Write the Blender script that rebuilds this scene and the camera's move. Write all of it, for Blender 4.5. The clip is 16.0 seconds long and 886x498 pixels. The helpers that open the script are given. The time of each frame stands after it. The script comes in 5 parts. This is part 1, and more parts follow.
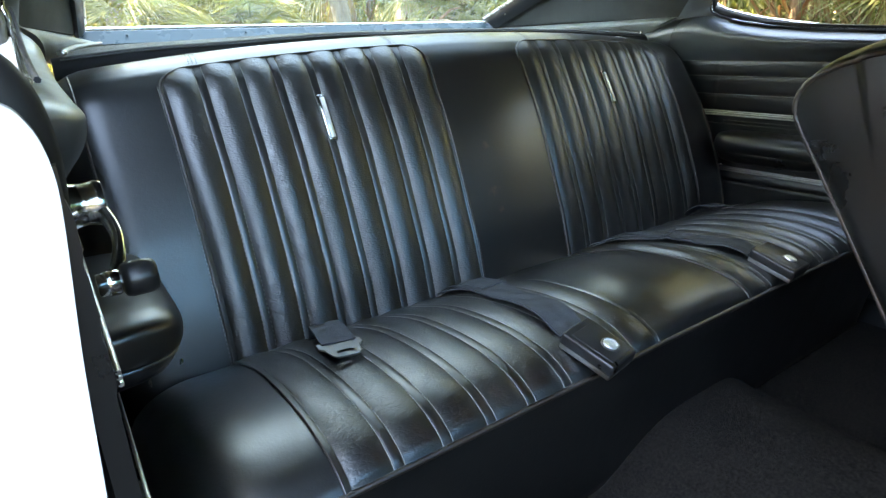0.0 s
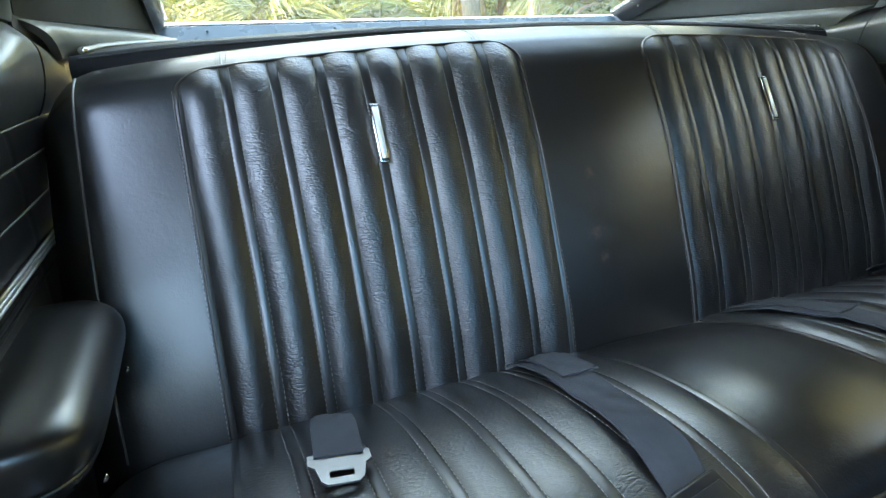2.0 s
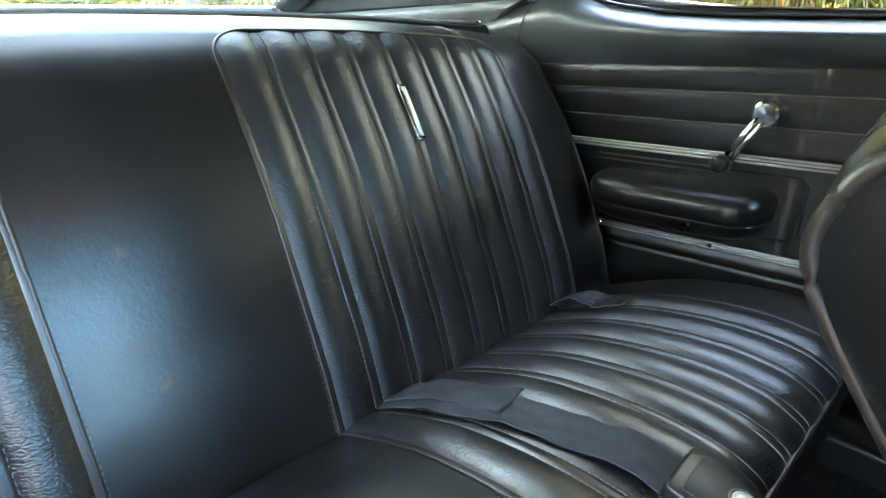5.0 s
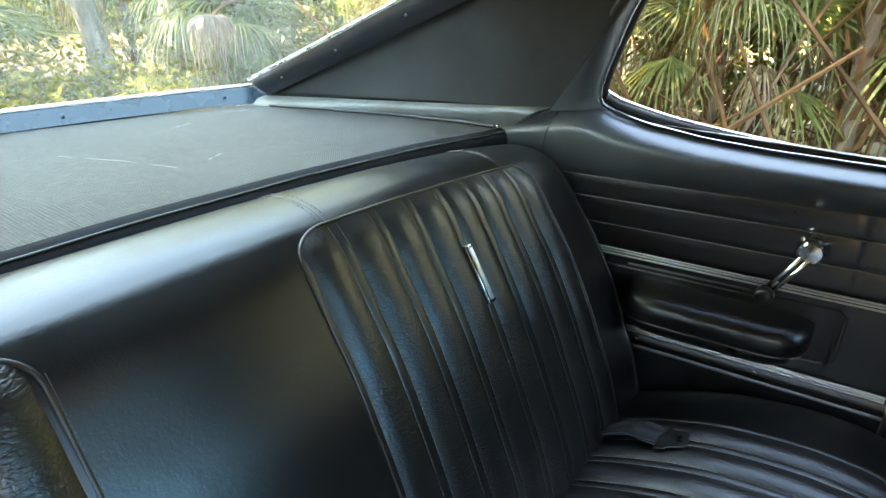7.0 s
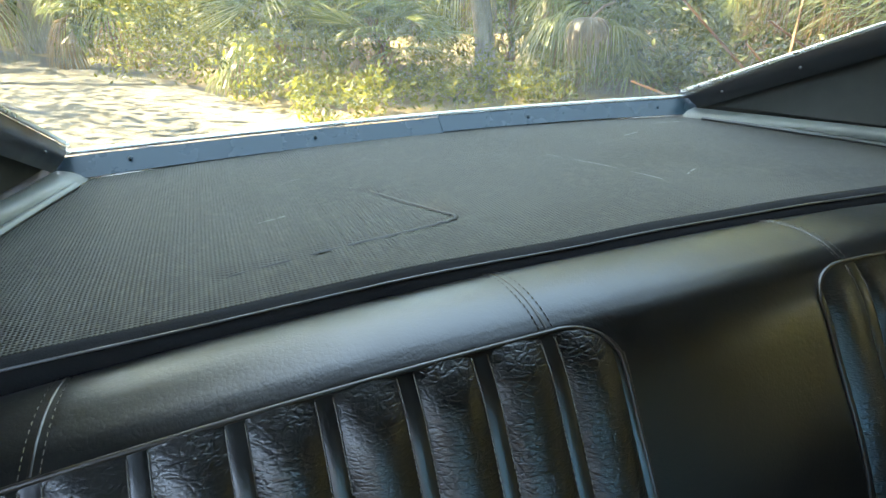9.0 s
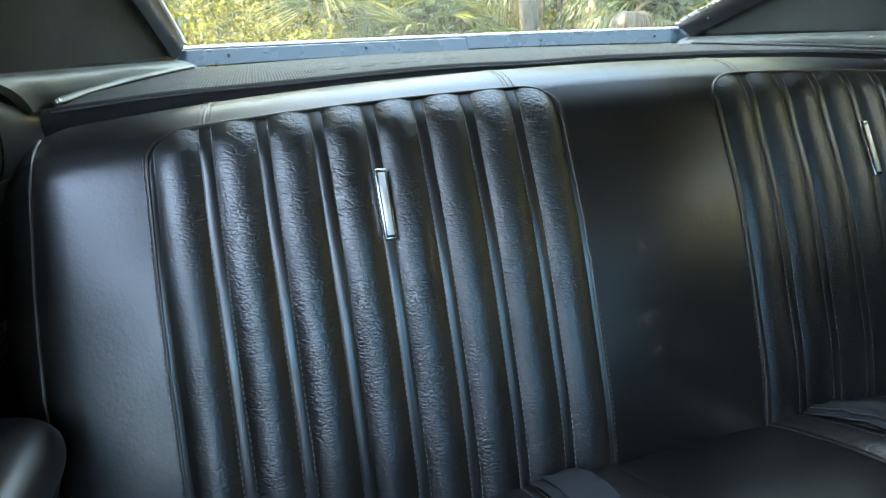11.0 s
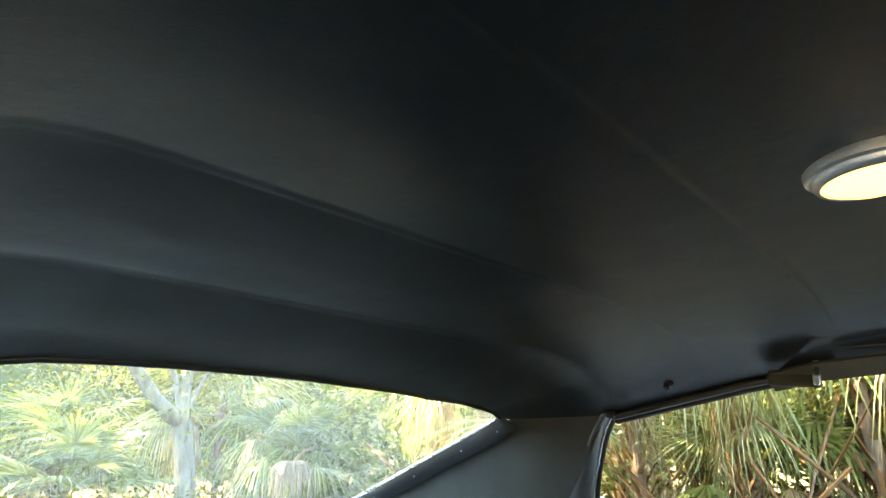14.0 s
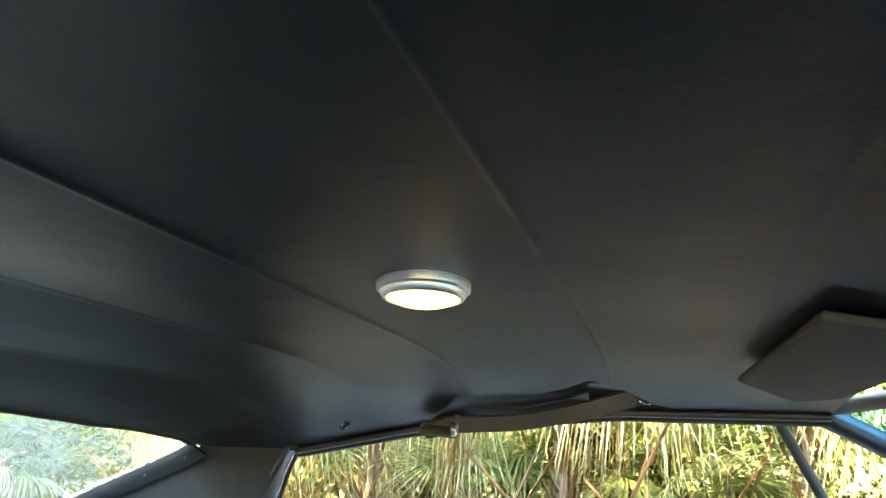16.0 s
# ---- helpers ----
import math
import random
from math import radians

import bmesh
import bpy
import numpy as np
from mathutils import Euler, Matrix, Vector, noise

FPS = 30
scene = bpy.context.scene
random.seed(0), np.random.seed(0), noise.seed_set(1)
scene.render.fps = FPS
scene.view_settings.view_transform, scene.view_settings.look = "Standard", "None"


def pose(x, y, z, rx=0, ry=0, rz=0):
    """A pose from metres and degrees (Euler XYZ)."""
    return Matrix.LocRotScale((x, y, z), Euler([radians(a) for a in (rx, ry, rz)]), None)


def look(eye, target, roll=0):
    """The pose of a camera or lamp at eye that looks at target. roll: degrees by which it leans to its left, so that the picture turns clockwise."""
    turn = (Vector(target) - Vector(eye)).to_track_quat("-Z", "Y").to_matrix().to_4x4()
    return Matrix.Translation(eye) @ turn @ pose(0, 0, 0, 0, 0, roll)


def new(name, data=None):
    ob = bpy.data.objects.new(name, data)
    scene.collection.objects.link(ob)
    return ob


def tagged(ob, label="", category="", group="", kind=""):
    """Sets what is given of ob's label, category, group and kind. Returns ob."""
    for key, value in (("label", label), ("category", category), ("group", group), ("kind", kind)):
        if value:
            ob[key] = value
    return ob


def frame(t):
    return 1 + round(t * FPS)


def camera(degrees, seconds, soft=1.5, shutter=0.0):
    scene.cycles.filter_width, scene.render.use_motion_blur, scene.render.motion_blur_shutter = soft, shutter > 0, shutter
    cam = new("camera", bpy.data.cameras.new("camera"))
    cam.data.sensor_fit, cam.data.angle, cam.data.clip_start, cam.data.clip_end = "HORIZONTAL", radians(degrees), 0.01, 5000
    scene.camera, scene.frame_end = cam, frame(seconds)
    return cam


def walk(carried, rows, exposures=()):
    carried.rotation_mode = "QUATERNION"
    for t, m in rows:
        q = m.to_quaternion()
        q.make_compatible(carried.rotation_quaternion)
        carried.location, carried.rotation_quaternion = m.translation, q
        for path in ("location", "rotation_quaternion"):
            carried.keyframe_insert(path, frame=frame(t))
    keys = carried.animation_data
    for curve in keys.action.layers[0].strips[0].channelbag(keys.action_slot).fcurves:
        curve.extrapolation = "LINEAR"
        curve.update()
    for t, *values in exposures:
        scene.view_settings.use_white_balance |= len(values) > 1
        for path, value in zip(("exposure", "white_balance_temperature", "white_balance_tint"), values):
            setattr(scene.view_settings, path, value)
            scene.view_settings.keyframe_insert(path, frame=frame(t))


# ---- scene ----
cam = camera(74.5, 16.0)
PATH = [
    (0, (-0.752, -0.947, 0.847), (0.303, 0.576, 0.094), -0.3),
    (0.5, (-0.692, -0.875, 0.838), (0.274, 0.703, 0.077), -0.4),
    (1, (-0.659, -0.844, 0.846), (0.174, 0.812, 0.095), -0.7),
    (1.5, (-0.618, -0.815, 0.841), (0.124, 0.884, 0.093), -0.8),
    (2, (-0.563, -0.77, 0.831), (0.133, 0.947, 0.078), -0.9),
    (2.5, (-0.474, -0.718, 0.801), (0.224, 0.997, 0.046), -0.8),
    (3, (-0.401, -0.703, 0.812), (0.356, 0.979, 0.038), -0.6),
    (3.5, (-0.314, -0.692, 0.798), (0.579, 0.916, 0.012), -0.4),
    (4, (-0.25, -0.639, 0.81), (0.781, 0.88, 0.017), -0.1),
    (4.5, (-0.201, -0.65, 0.821), (0.946, 0.788, 0.036), -0.2),
    (4.7, (-0.177, -0.643, 0.805), (1.037, 0.746, 0.032), -0.0),
    (6.8, (-0.2, -0.413, 1.002), (1.282, 0.66, 0.195), 1.1),
    (7, (-0.217, -0.382, 1.012), (1.265, 0.692, 0.206), 1.2),
    (7.5, (-0.285, -0.31, 1.035), (1.147, 0.829, 0.226), 1.2),
    (8, (-0.341, -0.294, 1.04), (0.938, 1.015, 0.235), 0.8),
    (8.5, (-0.381, -0.261, 1.035), (0.694, 1.22, 0.227), 0.5),
    (9, (-0.394, -0.289, 1.04), (0.281, 1.409, 0.227), -0.6),
    (9.5, (-0.394, -0.351, 1.007), (-0.093, 1.464, 0.221), -1.3),
    (10, (-0.388, -0.452, 0.938), (-0.201, 1.389, 0.179), -1.6),
    (10.2, (-0.395, -0.497, 0.912), (-0.205, 1.346, 0.159), -1.6),
    (12.3, (-0.604, -0.744, 0.88), (0.673, 0.602, 0.132), 0.4),
    (12.5, (-0.619, -0.754, 0.924), (0.706, 0.581, 0.244), 0.4),
    (13, (-0.637, -0.766, 0.983), (0.808, 0.585, 0.692), 0.3),
    (13.5, (-0.643, -0.762, 0.996), (0.834, 0.562, 1.252), -0.4),
    (14, (-0.657, -0.756, 1.017), (0.773, 0.503, 1.625), -0.9),
    (14.5, (-0.646, -0.809, 1.068), (0.816, 0.403, 1.696), -0.5),
    (15, (-0.633, -0.848, 1.051), (0.914, 0.252, 1.681), 0.2),
    (15.5, (-0.634, -0.927, 1.059), (1.018, -0.001, 1.702), 1.1),
    (16, (-0.647, -1.001, 1.063), (1.113, -0.314, 1.719), 2.2),
]
EXPOSURES = [(0.0, 5.2, 9400, 8), (0.5, 5.45, 9400, 8), (2.0, 5.35, 9400, 8), (3.5, 5.65, 9700, 8), (4.5, 5.92, 9900, 8), (7.0, 5.22, 9200, 6), (8.5, 4.4, 9200, 6), (9.5, 4.2, 9200, 8), (10.0, 4.3, 9000, 8), (12.4, 5.45, 9800, 8), (13.4, 4.75, 9000, 6), (14.2, 5.6, 8800, 4), (15.2, 5.7, 8800, 4), (16.0, 5.95, 8300, 4)]
walk(cam, [(t, look(eye, target, roll)) for t, eye, target, roll in PATH], EXPOSURES)

# ---------------------------------------------------------------- world, sun, exposure
SUN_EL, SUN_AZ = radians(47), radians(318)      # sun stands behind the car, on the passenger side
world = bpy.data.worlds.new("sky")
scene.world = world
world.use_nodes = True
wn = world.node_tree
sky = wn.nodes.new("ShaderNodeTexSky")
sky.sky_type = "NISHITA"
sky.sun_disc = False
sky.sun_elevation, sky.sun_rotation = SUN_EL, SUN_AZ
sky.ozone_density, sky.dust_density = 2.5, 0.5
wn.nodes["Background"].inputs[1].default_value = 0.15
wn.links.new(sky.outputs[0], wn.nodes["Background"].inputs[0])
sun = new("sun", bpy.data.lights.new("sun", "SUN"))
sun.data.energy, sun.data.angle, sun.data.color = 4.8, radians(0.5), (1.0, 0.90, 0.74)
sun_way = Vector((math.sin(SUN_AZ) * math.cos(SUN_EL), math.cos(SUN_AZ) * math.cos(SUN_EL), math.sin(SUN_EL)))
sun.matrix_world = look((0, 0, 20), Vector((0, 0, 20)) - sun_way)


# ---------------------------------------------------------------- materials
class Mat:
    """A node material with a few short cuts."""

    def __init__(self, name, base=(0.5, 0.5, 0.5), rough=0.5, metal=0.0, spec=0.5):
        self.m = bpy.data.materials.new(name)
        self.m.use_nodes = True
        self.t = self.m.node_tree
        self.b = self.t.nodes["Principled BSDF"]
        self.set("Base Color", (*base, 1)), self.set("Roughness", rough), self.set("Metallic", metal)
        self.set("Specular IOR Level", spec)
        self.co = self.t.nodes.new("ShaderNodeTexCoord").outputs["Object"]

    def set(self, key, value):
        self.b.inputs[key].default_value = value

    def node(self, kind, **inputs):
        n = self.t.nodes.new(kind)
        for k, v in inputs.items():
            k = k.replace("_", " ")
            if isinstance(v, bpy.types.NodeSocket):
                self.t.links.new(v, n.inputs[k])
            else:
                n.inputs[k].default_value = v
        return n

    def coords(self, scale):
        m = self.t.nodes.new("ShaderNodeMapping")
        self.t.links.new(self.co, m.inputs[0])
        m.inputs["Scale"].default_value = scale
        return m.outputs[0]

    def noise(self, scale, detail=4.0, rough=0.6, at=None, dist=0.0):
        return self.node("ShaderNodeTexNoise", Vector=at or self.co, Scale=scale, Detail=detail, Roughness=rough, Distortion=dist).outputs[0]

    def voronoi(self, scale, feature="F1", at=None):
        n = self.node("ShaderNodeTexVoronoi", Vector=at or self.co, Scale=scale)
        n.feature = feature
        return n.outputs["Distance"]

    def ramp(self, fac, lo, hi, a=0.0, b=1.0):
        n = self.node("ShaderNodeMapRange", Value=fac)
        for i, v in enumerate((lo, hi, a, b)):
            n.inputs[i + 1].default_value = v
        return n.outputs[0]

    def mix(self, fac, a, b):
        n = self.t.nodes.new("ShaderNodeMix")
        n.data_type = "RGBA"
        for key, v in ((0, fac), (6, a), (7, b)):
            if isinstance(v, bpy.types.NodeSocket):
                self.t.links.new(v, n.inputs[key])
            else:
                n.inputs[key].default_value = v if key == 0 else (*v, 1)
        return n.outputs[2]

    def math(self, op, a, b):
        n = self.t.nodes.new("ShaderNodeMath")
        n.operation = op
        for key, v in enumerate((a, b)):
            if isinstance(v, bpy.types.NodeSocket):
                self.t.links.new(v, n.inputs[key])
            else:
                n.inputs[key].default_value = v
        return n.outputs[0]

    def to(self, key, socket):
        self.t.links.new(socket, self.b.inputs[key])
        return self

    def bump(self, *layers):
        """layers: (height socket, metres)."""
        last = None
        for h, d in layers:
            n = self.node("ShaderNodeBump", Height=h, Distance=d)
            if last:
                self.t.links.new(last, n.inputs["Normal"])
            last = n.outputs[0]
        return self.to("Normal", last)


def crackle(m, sc, edge=0.16, warp=1.1):
    """Net of fine creases; sc gives cells per metre along each axis."""
    co = m.coords(sc)
    n = m.node("ShaderNodeTexNoise", Vector=co, Scale=0.55, Detail=3.0, Roughness=0.6)
    v = m.t.nodes.new("ShaderNodeVectorMath")
    v.operation = "MULTIPLY_ADD"
    m.t.links.new(n.outputs["Color"], v.inputs[0])
    v.inputs[1].default_value = (warp, warp, warp)
    m.t.links.new(co, v.inputs[2])
    return m.ramp(m.voronoi(1.0, "DISTANCE_TO_EDGE", v.outputs[0]), 0.0, edge)


def vinyl(name, base=(0.0042, 0.0043, 0.0044), rough=0.285, wrinkle=0.0, cells=(120, 70, 260), relief=0.0005, grainy=0.45, spec=1.0, spots=()):
    m = Mat(name, base, rough, spec=spec)
    patch = m.noise(7, 2, 0.5)
    fine = m.noise(60, 4, 0.6)
    skin = m.noise(190, 2, 0.5, dist=0.4)
    scratch = m.noise(14, 6, 0.7, at=m.coords((3, 1, 1)))
    col = m.mix(m.ramp(patch, 0.3, 0.75), tuple(0.75 * c for c in base), tuple(1.7 * c for c in base))
    dull = m.math("ADD", m.ramp(patch, 0.3, 0.7, rough - 0.035, rough + 0.045), m.ramp(scratch, 0.42, 0.7, 0.0, 0.05))
    for centre, radius in spots:        # worn tan scuffs
        d = m.t.nodes.new("ShaderNodeVectorMath")
        d.operation = "DISTANCE"
        m.t.links.new(m.co, d.inputs[0])
        d.inputs[1].default_value = centre
        worn = m.ramp(m.math("ADD", d.outputs["Value"], m.ramp(m.noise(70, 4, 0.7), 0.3, 0.7, -0.9 * radius, 0.9 * radius)), 0.1 * radius, 0.9 * radius, 0.5, 0.0)
        col = m.mix(worn, col, (0.11, 0.058, 0.034))
        dull = m.math("ADD", dull, m.math("MULTIPLY", worn, 0.25))
    m.to("Base Color", col).to("Roughness", dull)
    layers = [(patch, relief), (skin, 0.00010 * grainy), (fine, 0.00012 * grainy)]
    if wrinkle:
        mask = m.ramp(m.noise(13, 3), 0.38, 0.62, 0.35, 1.0)
        layers.append((m.math("MULTIPLY", crackle(m, cells, 0.20), mask), 0.00026 * wrinkle))
        layers.append((crackle(m, tuple(1.7 * c for c in cells), 0.30), 0.00009 * wrinkle))
        layers.append((m.math("MULTIPLY", crackle(m, tuple(0.42 * c for c in cells), 0.10, 1.6), m.ramp(m.noise(9, 3), 0.48, 0.62)), 0.00022 * wrinkle))
    m.bump(*layers)
    return m.m


def leaf_mat(name, a, b, dry=0.0):
    m = Mat(name, a, 0.45)
    geo = m.t.nodes.new("ShaderNodeNewGeometry")
    obi = m.t.nodes.new("ShaderNodeObjectInfo")
    r = m.math("FRACT", m.math("ADD", geo.outputs["Random Per Island"], obi.outputs["Random"]), 0.0)
    col = m.mix(r, a, b)
    col = m.mix(m.ramp(m.noise(3.0, 3), 0.4, 0.7), col, tuple(0.6 * x for x in a))
    m.to("Base Color", col)
    tr = m.t.nodes.new("ShaderNodeBsdfTranslucent")
    m.t.links.new(col, tr.inputs[0])
    mx = m.t.nodes.new("ShaderNodeMixShader")
    mx.inputs[0].default_value = 0.48
    m.t.links.new(m.b.outputs[0], mx.inputs[1]), m.t.links.new(tr.outputs[0], mx.inputs[2])
    m.t.links.new(mx.outputs[0], m.t.nodes["Material Output"].inputs[0])
    return m.m


PLEAT_SPOTS = (((0.147, -0.110, 0.553), 0.010), ((-0.533, -0.145, 0.448), 0.010), ((-0.112, -0.100, 0.537), 0.008))
VINYL = vinyl("black_vinyl", rough=0.31, wrinkle=0.16, cells=(240, 200, 260), grainy=1.4)
VINYL_BACK = vinyl("black_vinyl_scuffed_back", rough=0.31, wrinkle=0.16, cells=(240, 200, 260), relief=0.0006, grainy=1.4, spots=(((-0.043, -0.120, 0.490), 0.011), ((-0.051, -0.106, 0.527), 0.013), ((-0.039, -0.070, 0.605), 0.012)))
VINYL_PLEAT = vinyl("black_vinyl_creased", rough=0.34, wrinkle=1.05, cells=(120, 70, 250), grainy=0.2, spec=1.1, spots=PLEAT_SPOTS)
RIBBON = vinyl("black_vinyl_ribbon", rough=0.34, grainy=0.3, spec=1.1)
VINYL_PLEAT_SEAT = vinyl("black_vinyl_creased_seat", rough=0.35, wrinkle=0.70, cells=(110, 200, 110), relief=0.0003, grainy=0.25, spec=1.1)
VINYL_PIPE = vinyl("black_welt_vinyl", (0.020, 0.014, 0.011), rough=0.36, grainy=0.2)
VINYL_DULL = vinyl("scuffed_black_vinyl", (0.0045, 0.0042, 0.0040), 0.27, relief=0.0006, grainy=0.6, spec=0.8)
VINYL_TRIM = vinyl("black_vinyl_trim", (0.0045, 0.0044, 0.0044), 0.30, relief=0.0002, grainy=0.4)
VINYL_PAD = vinyl("black_vinyl_padding", (0.042, 0.048, 0.050), rough=0.34, relief=0.0003, grainy=0.6)
VINYL_GREY = vinyl("grey_black_vinyl", (0.105, 0.110, 0.100), 0.40, relief=0.0003)


def thread_mat():
    m = Mat("stitching_thread", (0.19, 0.185, 0.17), 0.6)
    return m.m


def cloth_mat(name, base, scale=900, depth=0.0004):
    m = Mat(name, base, 0.88, spec=0.25)
    w1, w2 = m.noise(scale, 2), m.noise(6, 5)
    m.to("Base Color", m.mix(m.ramp(w2, 0.3, 0.7), tuple(0.8 * c for c in base), tuple(1.25 * c for c in base)))
    m.bump((w2, 0.004), (w1, depth))
    return m.m


def headliner_mat():
    """Fine-grained black headliner vinyl with a dull sheen."""
    m = Mat("black_headliner_vinyl", (0.010, 0.012, 0.013), 0.42, spec=0.48)
    w2 = m.noise(6, 5)
    m.to("Base Color", m.mix(m.ramp(w2, 0.3, 0.7), (0.0046, 0.0062, 0.0069), (0.0066, 0.0087, 0.0096)))
    m.to("Roughness", m.ramp(m.noise(3, 3), 0.3, 0.7, 0.37, 0.47))
    m.bump((w2, 0.003), (m.noise(25, 3), 0.0006), (m.noise(900, 2), 0.0003))
    return m.m


def shelf_mat():
    """Coarse woven cardboard cover, dusty, faded."""
    m = Mat("package_shelf_weave", (0.035, 0.036, 0.036), 0.7)
    wave = m.t.nodes.new("ShaderNodeTexWave")
    m.t.links.new(m.coords((1, 1, 0)), wave.inputs[0])
    wave.bands_direction = "X"
    wave.inputs["Scale"].default_value = 78
    wave2 = m.t.nodes.new("ShaderNodeTexWave")
    m.t.links.new(m.coords((1, 1, 0)), wave2.inputs[0])
    wave2.bands_direction = "Y"
    wave2.inputs["Scale"].default_value = 78
    weave = m.math("MULTIPLY", wave.outputs["Fac"], wave2.outputs["Fac"])
    dust = m.noise(4, 9, 0.75)
    specks = m.ramp(m.noise(160, 2), 0.70, 0.78)
    col = m.mix(m.ramp(dust, 0.3, 0.7), (0.024, 0.024, 0.023), (0.092, 0.088, 0.076))
    col = m.mix(m.ramp(m.noise(85, 5), 0.48, 0.75), col, (0.095, 0.088, 0.072))
    col = m.mix(m.math("MULTIPLY", specks, 0.5), col, (0.14, 0.135, 0.12))
    m.to("Base Color", col).to("Roughness", m.ramp(dust, 0.3, 0.7, 0.5, 0.75))
    m.bump((m.noise(4, 4), 0.006), (weave, 0.0024), (m.noise(300, 2), 0.0005))
    return m.m


def carpet_mat():
    m = Mat("black_loop_carpet", (0.02, 0.018, 0.018), 0.95, spec=0.1)
    n = m.noise(230, 5, 0.75)
    dust = m.noise(11, 5, 0.7)
    col = m.mix(m.ramp(n, 0.38, 0.66), (0.003, 0.0026, 0.0026), (0.034, 0.028, 0.025))
    m.to("Base Color", m.mix(m.ramp(dust, 0.35, 0.75, 0.0, 0.6), col, (0.028, 0.023, 0.020)))
    m.bump((m.noise(20, 4), 0.006), (n, 0.006))
    return m.m


def chrome_mat(name="chrome", rough=0.09, tone=0.78):
    m = Mat(name, (tone, tone, 0.985 * tone), rough, 1.0)
    n = m.noise(40, 5)
    m.to("Roughness", m.ramp(n, 0.35, 0.75, rough, rough + 0.14))
    return m.m


def paint_mat(name, base, rough=0.25, spec=0.5):
    m = Mat(name, base, rough, spec=spec)
    n = m.noise(12, 6)
    m.to("Roughness", m.ramp(n, 0.3, 0.7, rough - 0.04, rough + 0.12))
    m.to("Base Color", m.mix(m.ramp(n, 0.35, 0.75), tuple(0.88 * c for c in base), base))
    m.bump((m.noise(500, 2), 0.0001))
    return m.m


def glass_mat(name, tint, dust=0.0):
    m = bpy.data.materials.new(name)
    m.use_nodes = True
    t = m.node_tree
    t.nodes.clear()
    out, mx = t.nodes.new("ShaderNodeOutputMaterial"), t.nodes.new("ShaderNodeMixShader")
    tr, gl, fr = t.nodes.new("ShaderNodeBsdfTransparent"), t.nodes.new("ShaderNodeBsdfGlossy"), t.nodes.new("ShaderNodeLayerWeight")
    tr.inputs[0].default_value = (*tint, 1)
    gl.inputs["Roughness"].default_value = 0.03
    fr.inputs[0].default_value = 0.5
    pw = t.nodes.new("ShaderNodeMath")
    pw.operation, pw.inputs[1].default_value = "POWER", 5.0
    sc = t.nodes.new("ShaderNodeMapRange")
    sc.inputs[3].default_value, sc.inputs[4].default_value = 0.04, 0.7
    t.links.new(fr.outputs["Facing"], pw.inputs[0]), t.links.new(pw.outputs[0], sc.inputs[0])
    t.links.new(sc.outputs[0], mx.inputs[0]), t.links.new(tr.outputs[0], mx.inputs[1]), t.links.new(gl.outputs[0], mx.inputs[2])
    film, df, ds = t.nodes.new("ShaderNodeMixShader"), t.nodes.new("ShaderNodeBsdfTranslucent"), t.nodes.new("ShaderNodeTexNoise")
    mr = t.nodes.new("ShaderNodeMapRange")
    ds.inputs["Scale"].default_value, ds.inputs["Detail"].default_value = 7.0, 6.0
    mr.inputs[1].default_value, mr.inputs[2].default_value, mr.inputs[3].default_value, mr.inputs[4].default_value = 0.3, 0.7, 0.6 * dust, 1.4 * dust
    df.inputs[0].default_value = (0.74, 0.78, 0.66, 1)
    t.links.new(ds.outputs[0], mr.inputs[0]), t.links.new(mr.outputs[0], film.inputs[0])
    t.links.new(mx.outputs[0], film.inputs[1]), t.links.new(df.outputs[0], film.inputs[2])
    t.links.new(film.outputs[0], out.inputs[0])
    return m


def lamp_mat():
    m = Mat("warm_lit_lens", (0.9, 0.85, 0.7), 0.3)
    m.set("Emission Color", (1.0, 0.60, 0.15, 1))
    m.set("Emission Strength", 0.15)
    return m.m


def bark_mat(name="grey_bark", a=(0.09, 0.075, 0.06), b=(0.33, 0.29, 0.23)):
    m = Mat(name, a, 0.9)
    n = m.noise(1.0, 7, 0.7, at=m.coords((14, 14, 3)))
    m.to("Base Color", m.mix(m.ramp(n, 0.3, 0.7), a, b))
    m.bump((n, 0.03))
    return m.m


def ground_mat(name, a, b, c, scale):
    m = Mat(name, a, 0.95, spec=0.2)
    n, k = m.noise(scale, 8, 0.7), m.noise(0.6, 4)
    m.to("Base Color", m.mix(m.ramp(k, 0.4, 0.6), m.mix(m.ramp(n, 0.35, 0.65), a, b), c))
    m.bump((n, 0.03))
    return m.m


THREAD, HEADLINER = thread_mat(), headliner_mat()
SAIL = cloth_mat("sail_panel_vinyl", (0.046, 0.046, 0.043), 700, 0.0003)
SHELF, CARPET = shelf_mat(), carpet_mat()
CHROME, BRUSHED = chrome_mat(), chrome_mat("satin_aluminium", 0.24)
STEEL = chrome_mat("worn_grey_steel", 0.34, 0.20)
BUCKLE_STEEL = chrome_mat("satin_buckle_steel", 0.30, 0.42)
STRIP = chrome_mat("fluted_aluminium", 0.30, 0.86)
SILVER = chrome_mat("silver_inlay", 0.45, 0.92)
BLACK_PLASTIC = paint_mat("black_plastic", (0.012, 0.012, 0.013), 0.28)
BLACK_PAINT = paint_mat("black_painted_metal", (0.012, 0.013, 0.015), 0.35)
STRIP_PAINT = paint_mat("blue_grey_painted_metal", (0.024, 0.046, 0.058), 0.24)
WHITE_PAINT = paint_mat("white_car_paint", (0.74, 0.72, 0.67), 0.20)
RUBBER = paint_mat("black_rubber", (0.015, 0.015, 0.015), 0.55, 0.3)
